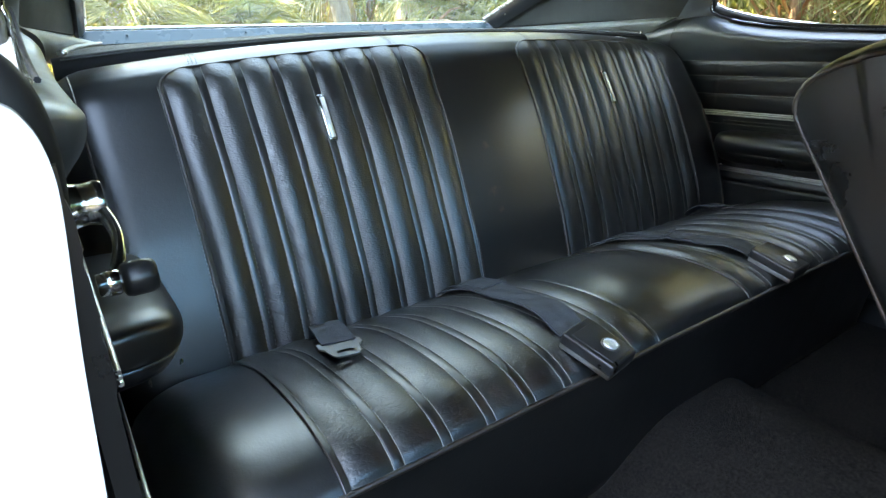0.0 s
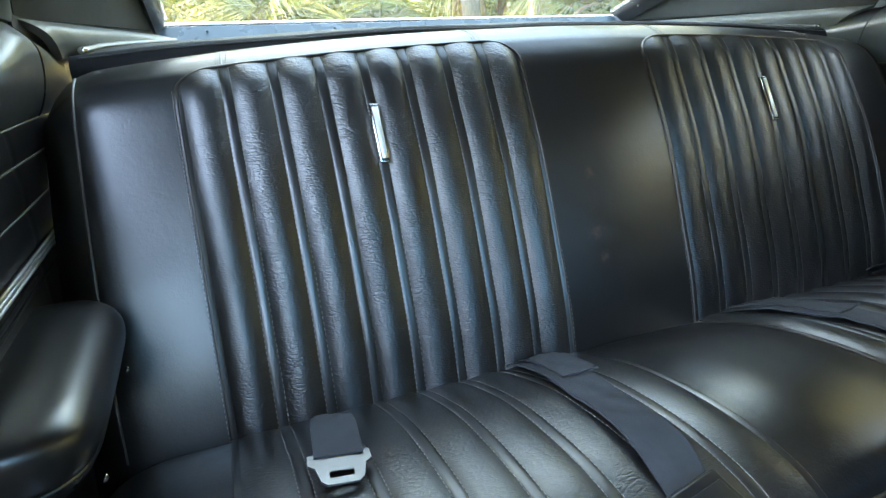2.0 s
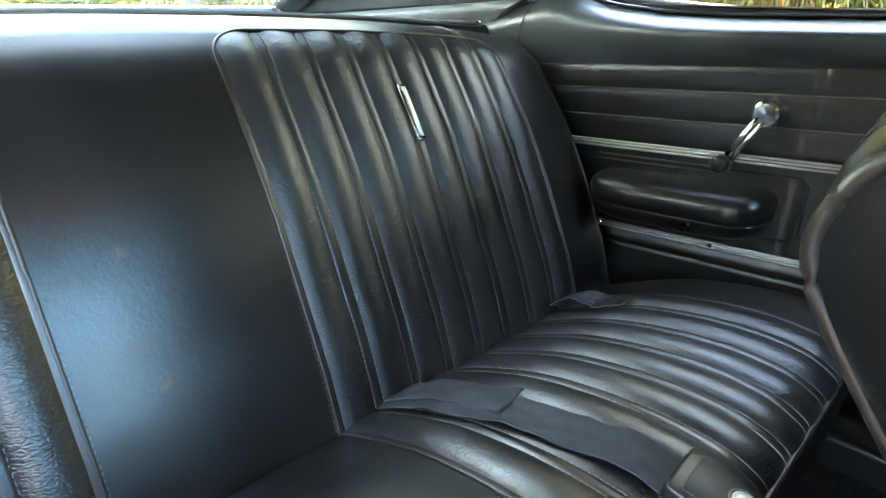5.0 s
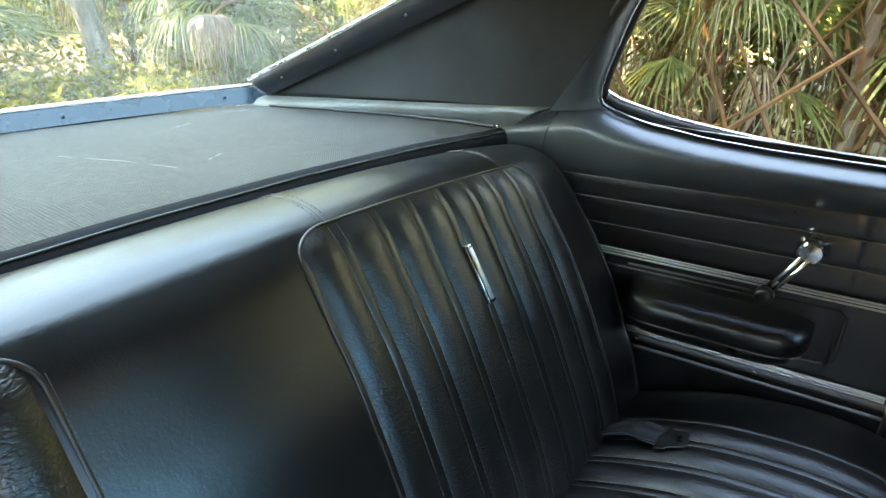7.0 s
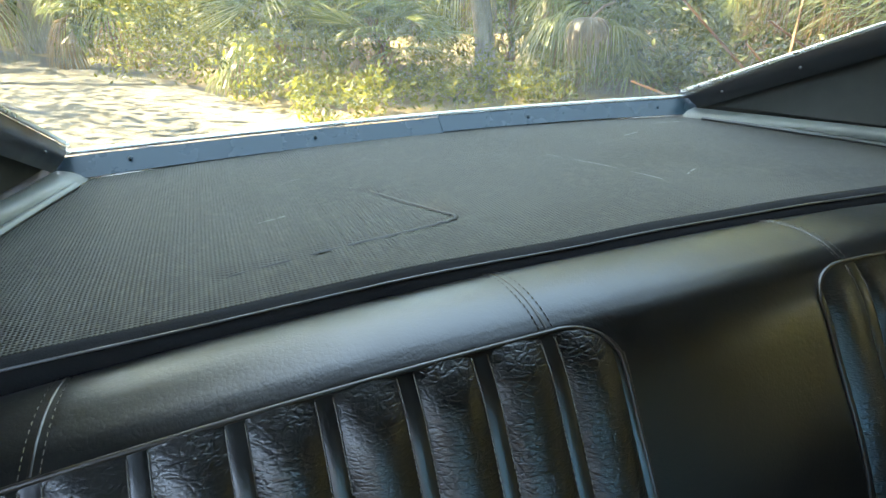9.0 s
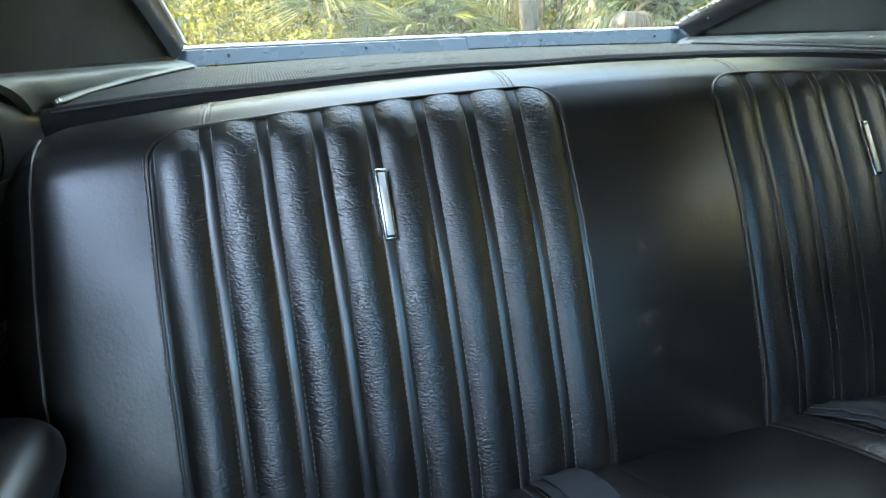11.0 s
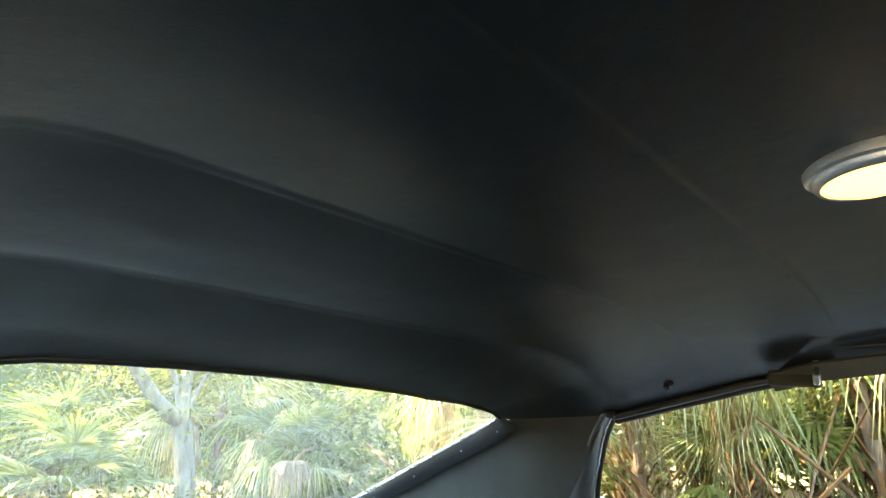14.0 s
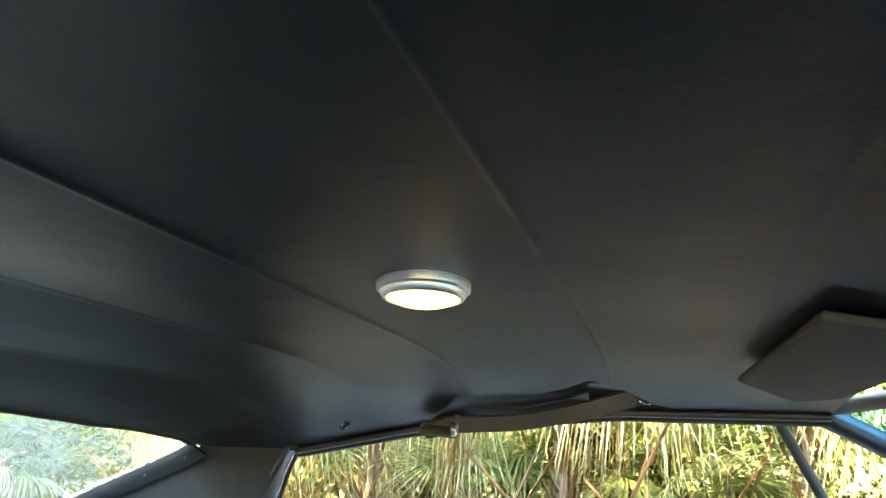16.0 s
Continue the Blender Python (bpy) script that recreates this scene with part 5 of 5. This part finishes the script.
GREEN = frond_set(PALM_GREEN, (0.15, 0.3, 0.5, 0.8), 0.72)
LONG = frond_set(PALM_LONG, (0.45, 0.65, 0.85, 1.05), 0.88, 1.7, 36, 0.0085)
DRY = frond_set(PALM_DRY, (0.9, 1.2, 1.5), 0.62, 1.1, 30, 0.0075)


def put_frond(parent, me, base, az, el, scale=1.0, label=""):
    """A frond whose stalk leaves base at compass angle az and elevation el."""
    ob = new("frond", me)
    ob.parent = parent
    m = Matrix.Translation(base) @ Euler((0, 0, az)).to_matrix().to_4x4() @ Euler((el, 0, 0)).to_matrix().to_4x4() @ Matrix.Scale(scale, 4) @ Matrix.Translation((0, 0.55, 0))
    ob.matrix_local = m
    if label:
        ob["label"] = label
    return ob


def palm(x, y, height, n_green, n_dry, size=1.0, long=0.0, label="green fan palm with drooping fronds", low=-0.35):
    p = thing("fan_palm", label, "palm", "palms beside the lane")
    p.location = (x, y, GROUND_Z)
    top = Vector((0.12 * rng.uniform(-1, 1), 0.12 * rng.uniform(-1, 1), height))
    part("trunk", tube([top * t + Vector((0.02 * math.sin(7 * t), 0, 0)) for t in (i / 10 for i in range(11))], lambda t: 0.050 - 0.015 * t, 9), PALM_BARK, p, "rough brown palm trunk")
    boots = bmesh.new()
    for i in range(int(26 * height)):       # old leaf bases crossing on the trunk
        a, t = 2.4 * i, (i + 0.5) / int(26 * height)
        out, b = Vector((math.cos(a), math.sin(a), 0)), top * t
        tube([b + out * 0.03, b + out * 0.085 + Vector((0, 0, 0.07)), b + out * (0.10 + 0.05 * rng.random()) + Vector((0, 0, 0.17))], lambda q: 0.022 - 0.014 * q, 5, boots, flat=0.5)
    part("leaf_sheath", boots, STALK, p, "orange-brown shaggy leaf bases")
    for i in range(n_green):
        az = 2.4 * i + rng.uniform(-0.4, 0.4)
        el = rng.uniform(-0.35, 1.15)
        pool = LONG if rng.random() < long else GREEN
        put_frond(p, rng.choice(pool), top + Vector((0, 0, rng.uniform(-0.15, 0.1))), az, el, size * rng.uniform(0.8, 1.15))
    for i in range(n_dry):
        az = 2.1 * i + rng.uniform(-0.4, 0.4)
        put_frond(p, rng.choice(DRY), top * rng.uniform(0.75, 0.97), az, rng.uniform(low, 0.15), size * rng.uniform(0.8, 1.15), "dry brown frond")
    return p


# palms beside the driver's side
for x, y, h, g, d, sz, lg in ((3.4, 1.1, 1.95, 18, 3, 0.95, 0.8), (3.6, -0.3, 1.95, 18, 4, 0.95, 0.8), (3.9, 2.6, 1.8, 16, 4, 1.0, 0.6), (3.7, -1.7, 2.0, 18, 3, 1.0, 0.8),
                              (4.6, 0.3, 1.2, 12, 5, 1.0, 0.1), (4.5, 1.7, 1.1, 12, 4, 1.0, 0.1), (4.5, -1.0, 1.0, 12, 4, 1.0, 0.1), (5.2, 3.6, 1.4, 14, 5, 1.1, 0.2), (5.2, -0.6, 2.4, 14, 6, 1.1, 0.2),
                              (3.9, 0.5, 0.75, 9, 3, 0.8, 0.4), (3.8, 1.9, 0.7, 9, 3, 0.8, 0.4), (4.0, -1.1, 0.8, 9, 3, 0.85, 0.4)):
    palm(x, y, h, g, d, sz, lg, "fan palm with drooping fronds and brown skirt")
# palms behind the car
for x, y, h, g, d, sz, lg in ((3.85, 6.0, 0.95, 18, 2, 0.85, 0.3), (1.7, 6.9, 0.55, 16, 2, 0.95, 0.2), (0.6, 7.6, 0.6, 16, 3, 1.0, 0.2), (-1.6, 11.5, 0.9, 16, 5, 1.1, 0.2), (4.2, 5.9, 0.6, 16, 3, 0.9, 0.2),
                              (5.2, 6.6, 1.1, 16, 4, 1.0, 0.3), (2.0, 8.2, 1.2, 16, 3, 0.9, 0.3), (-4.2, 13.0, 1.2, 16, 5, 1.2, 0.2), (6.2, 5.0, 1.0, 16, 4, 1.0, 0.2), (3.6, 7.2, 1.5, 18, 3, 1.1, 0.3)):
    palm(x, y, h, g, d, sz, lg)
skirt = thing("dead_palm_frond", "bleached dead palm frond folded over and hanging down", "palm frond")
skirt.location = (3.32, 5.0, GROUND_Z)
part("stalk", tube([(0.55, 0.35, 0.95), (0.30, 0.18, 0.92), (0.08, 0.04, 0.84), (0, 0, 0.78)], lambda t: 0.012 + 0.010 * t, 7), PALM_DRY, skirt, "dry brown stalk")


def hanging_strips(a0, a1, n, seed):
    """Pleated strips that arch from the hub over a round shoulder and hang straight."""
    r = random.Random(seed)
    bm = bmesh.new()
    for k in range(n):
        a = a0 + (a1 - a0) * (k + 0.5) / n + r.uniform(-0.05, 0.05)
        reach, drop, w = r.uniform(0.13, 0.25), r.uniform(0.10, 0.42), r.uniform(0.008, 0.018)
        d, side = Vector((math.cos(a), math.sin(a), 0)), Vector((-math.sin(a), math.cos(a), 0))
        pts = smooth_line([(0, 0, 0.80), d * reach * 0.5 + Vector((0, 0, 0.815)), d * reach * 0.9 + Vector((0, 0, 0.74)), d * reach + Vector((0, 0, 0.62)), d * reach * r.uniform(0.85, 1.1) + Vector((0, 0, 0.80 - drop - 0.1))], 10)
        rows = []
        for i, p in enumerate(pts):
            ww = w * (0.35 + 1.1 * min(1, i / 4)) * (1 if i < 7 else 1 - 0.25 * (i - 6))
            rows.append([bm.verts.new(p - side * ww), bm.verts.new(p + d * 0.006 + Vector((0, 0, 0.004))), bm.verts.new(p + side * ww)])
        for x, y in zip(rows, rows[1:]):
            bm.faces.new((x[0], x[1], y[1], y[0])), bm.faces.new((x[1], x[2], y[2], y[1]))
    return bm


for i in range(6):
    part("frond", hanging_strips(i * 1.047, i * 1.047 + 1.047, 7, 40 + i), PALM_PALE, skirt)


def tree(x, y, lean, height, r0, seed, leaves, puff=0.55):
    rr = random.Random(seed)
    t = thing("oak_tree", "grey-barked tree with forked limbs and small leaves", "tree", "trees behind the lane")
    t.location = (x, y, GROUND_Z)
    fork = Vector((lean[0], lean[1], height * 0.42))
    trunk = smooth_line([(0, 0, -0.1), fork * 0.5 + Vector((0.1, 0, 0)), fork], 14)
    part("trunk", tube(trunk, lambda s: r0 * (1.15 - 0.4 * s), 12), BARK, t)
    tips = []
    for k in range(6):
        a = k * 1.05 + rr.uniform(-0.3, 0.3)
        end = fork + Vector((math.cos(a) * height * 0.38, math.sin(a) * height * 0.30, height * rr.uniform(0.25, 0.6)))
        limb = smooth_line([fork, fork.lerp(end, 0.5) + Vector((rr.uniform(-.3, .3), rr.uniform(-.3, .3), 0.25)), end], 12)
        part("limb", tube(limb, lambda s: r0 * (0.62 - 0.5 * s), 8), BARK, t)
        tips += limb[5:]
        for j in range(3):
            b = limb[rr.randrange(5, 12)]
            e = b + Vector((rr.uniform(-1, 1), rr.uniform(-1, 1), rr.uniform(0.0, 0.8)))
            part("branch", tube([b, b.lerp(e, 0.5) + Vector((0, 0, 0.1)), e], lambda s: r0 * (0.2 - 0.15 * s), 6), BARK, t)
            tips += [e, b.lerp(e, 0.6)]
    crown = leaf_cloud([tips[rr.randrange(len(tips))] + Vector([rr.gauss(0, puff) for _ in range(3)]) for _ in range(leaves)], 0.05 if puff < 0.8 else 0.09, 0.10 if puff < 0.8 else 0.15, seed)
    crown.materials.append(LEAF)
    ob = new("crown", crown)
    ob.parent = t
    ob["kind"] = "stuff"


def leaf_cloud(points, lo, hi, seed):
    """Small pointed leaves of four corners at points, each turned its own way."""
    g = np.random.RandomState(seed)
    p = np.array([tuple(q) for q in points])
    n = len(p)
    a = g.normal(size=(n, 3))
    a /= np.linalg.norm(a, axis=1)[:, None]
    b = np.cross(a, g.normal(size=(n, 3)))
    b /= np.linalg.norm(b, axis=1)[:, None]
    s = g.uniform(lo, hi, (n, 1))
    c = np.cross(a, b)
    v = np.stack([p - a * s, p + b * s * 0.38 - c * s * 0.1, p + a * s, p - b * s * 0.38 - c * s * 0.1], 1).reshape(-1, 3)
    me = bpy.data.meshes.new("leaves")
    me.from_pydata(v.tolist(), [], [(4 * i, 4 * i + 1, 4 * i + 2, 4 * i + 3) for i in range(n)])
    return me


tree(1.2, 11.5, (-1.3, 0.2), 7.5, 0.26, 3, 5000)
tree(-3.5, 14.5, (0.6, 0.2), 8.5, 0.28, 5, 6000)
tree(5.5, 9.5, (0.3, 0.0), 8.0, 0.24, 8, 5000)
tree(7.0, 2.5, (-0.2, 0.2), 7.0, 0.22, 11, 4500)
tree(-8.0, 13.0, (0.4, 0.1), 8.0, 0.26, 12, 5000)


def forked_tree(x, y, limbs):
    """Leaning grey trunk that forks low."""
    t = thing("forked_tree", "slender grey tree forking low above the palms", "tree", "trees behind the lane")
    t.location = (x, y, GROUND_Z)
    fork = Vector((-0.08, 0, 1.26))
    part("trunk", tube(smooth_line([(0.06, 0, -0.1), (0.05, 0, 0.5), fork], 12), lambda s: 0.140 - 0.025 * s, 12), PALE_BARK, t)
    pts = []
    for k, (a, b, r) in enumerate(limbs):
        line = smooth_line([fork, fork + Vector(a), fork + Vector(b)], 16)
        part("limb", tube(line, lambda s: r * (1 - 0.6 * s), 9), PALE_BARK, t)
        pts += line[9:]
    g = random.Random(77)
    crown = leaf_cloud([g.choice(pts) + Vector([g.gauss(0, 0.45) for _ in range(3)]) for _ in range(1800)], 0.03, 0.06, 77)
    crown.materials.append(CANOPY)
    ob = new("crown", crown)
    ob.parent = t
    ob["kind"] = "stuff"


forked_tree(2.95, 6.75, (((-0.45, 0.0, 0.38), (-1.5, 0.1, 1.9), 0.115), ((0.02, 0.05, 0.5), (0.15, 0.2, 2.1), 0.095), ((-0.12, 0.1, 0.55), (-0.7, 0.4, 2.2), 0.065), ((0.25, 0.1, 0.5), (0.9, 0.3, 1.5), 0.035)))
# unseen tree added across the lane so that its crown shades the car
tree(-7.6, 5.2, (2.2, -0.2), 9.5, 0.32, 19, 46000, 1.0)


def thicket(name, label, where, n, seed, lo, hi):
    """Undergrowth: clumps of small leaves; where(g) gives a clump's centre and radius."""
    g = random.Random(seed)
    pts = []
    while len(pts) < n:
        c, r = where(g)
        for _ in range(60):
            d = Vector([g.gauss(0, 1) for _ in range(3)])
            q = c + d.normalized() * r * g.random() ** 0.4
            if q.z > GROUND_Z:
                pts.append(q)
    me = leaf_cloud(pts, lo, hi, seed)
    me.materials.append({"tree_canopy": CANOPY, "hedge": SHADE_LEAF, "evergreen_scrub": SHADED_SCRUB}.get(name, LEAF))
    tagged(new(name, me), label, "bushes", kind="stuff")


def behind(g):
    if g.random() < 0.22:          # low growth at the verge, in front of the trunks
        x = g.uniform(-0.2, 7)
        if x < 3 and g.random() < 0.6:
            return Vector((0.5 + 0.9 * x, 5.3 + g.uniform(-0.5, 0.9), g.uniform(-0.05, 0.22))), g.uniform(0.15, 0.3)
        return Vector((x, 6.4 - 0.30 * max(0, x - 2.5) + g.uniform(-0.3, 0.6), g.uniform(0, 0.55))), g.uniform(0.2, 0.35)
    x = g.uniform(-1.5, 8)
    y = 7.6 + 0.10 * abs(x - 2) + g.uniform(0, 2.5) - 0.35 * max(0, x - 2)
    return Vector((x, y, g.uniform(0, 1) ** 1.2 * 3.6)), g.uniform(0.25, 0.55)


def far_left(g):
    x = g.uniform(-14, 0.5)
    return Vector((x, 13.5 + g.uniform(0, 3) + 0.15 * abs(x), g.uniform(0, 1) * 5.0)), g.uniform(0.4, 0.9)


def driver_side(g):
    y = g.uniform(-3.2, 7)
    return Vector((4.3 + g.uniform(0, 1.6), y, g.uniform(0, 1) ** 1.2 * 3.2)), g.uniform(0.25, 0.55)


def canopy(g):
    if g.random() < 0.35:
        return Vector((g.uniform(-6, 8), g.uniform(8.5, 12), g.uniform(2.8, 8.5))), g.uniform(0.5, 1.0)
    return Vector((g.uniform(5.5, 9), g.uniform(-2.5, 9), g.uniform(3.0, 7.5))), g.uniform(0.5, 1.0)


# unseen high branches added to put yellow-green into the seat's reflections
def unseen_overhang(g):
    return Vector((g.uniform(-2, 6), g.uniform(6.5, 10), g.uniform(5.0, 10))), g.uniform(0.5, 0.9)


# unseen scrub added ahead; it darkens what the seat reflects there
def ahead(g):
    return Vector((g.uniform(2.5, 6), g.uniform(-13, -3.0), g.uniform(0, 8.0))), g.uniform(0.4, 0.8)


thicket("tree_canopy", "unseen yellow-green branches added high behind the car to warm reflections", unseen_overhang, 2500, 27, 0.07, 0.13)
thicket("evergreen_scrub", "unseen dark scrub added ahead on the driver's side to dim reflections", ahead, 60000, 28, 0.06, 0.12)
thicket("undergrowth", "dense green undergrowth behind the car", behind, 60000, 21, 0.022, 0.050)
thicket("undergrowth", "sunlit trees and scrub across the lane", far_left, 36000, 22, 0.05, 0.10)
thicket("hedge", "scrub in shade-darkened green behind the palms beside the driver's side", driver_side, 34000, 23, 0.03, 0.075)
thicket("tree_canopy", "sunlit yellow-green tree canopy above the scrub", canopy, 24000, 25, 0.07, 0.13)


def woods(u, v):
    a = radians(-50 + 250 * u)
    r = 21 + 2.5 * noise.noise(Vector((u * 22, v * 6, 2)))
    # unseen front-right stretch is raised to dim the headliner, lower straight ahead
    top = 7.0 + 1.5 * math.exp(-((u - 0.70) / 0.10) ** 2) - 1.5 * min(1, max(0, (u - 0.80) / 0.1)) + 1.6 * noise.noise(Vector((u * 30, 0, 9)))
    return r * math.sin(a), r * math.cos(a), GROUND_Z - 0.2 + top * v


tagged(mesh_ob("backdrop", sheet(woods, 240, 30), WOODS), "distant green woods behind the scrub", "backdrop", kind="structure")

# unseen brown screen added to block low sky and bronze the seat's reflections
def scrub(u, v):
    a = radians(200 + 110 * u)
    r = 20 + 2.5 * noise.noise(Vector((u * 16, v * 6, 5)))
    top = 8.2 + 1.8 * noise.noise(Vector((u * 22, 0, 3)))
    return r * math.sin(a), r * math.cos(a), GROUND_Z - 0.2 + top * v


tagged(mesh_ob("backdrop", sheet(scrub, 120, 24), BROWN_SCREEN), "unseen brown backdrop added across the lane for reflections", "backdrop", kind="structure")

# dry stalks lying and leaning under the palms on the driver's side
for i in range(150):
    x, y = rng.uniform(2.7, 4.3), rng.uniform(-3.2, 2.6)
    st = thing("dry_stalk", "orange-brown dry palm stalk leaning in the litter", "palm stalk", "dry stalks under the palms")
    a, ln, el = rng.uniform(-2.2, 2.2), rng.uniform(0.7, 1.7), rng.uniform(0.25, 1.15)
    tip = Vector((math.cos(a) * math.cos(el), math.sin(a) * math.cos(el), math.sin(el))) * ln
    st.location = (x, y, GROUND_Z)
    part("stem", tube([Vector((0, 0, 0)), tip * 0.5 + Vector((0, 0, rng.uniform(-0.06, 0.10))), tip], lambda t: 0.016 - 0.008 * t, 5), STALK, st)
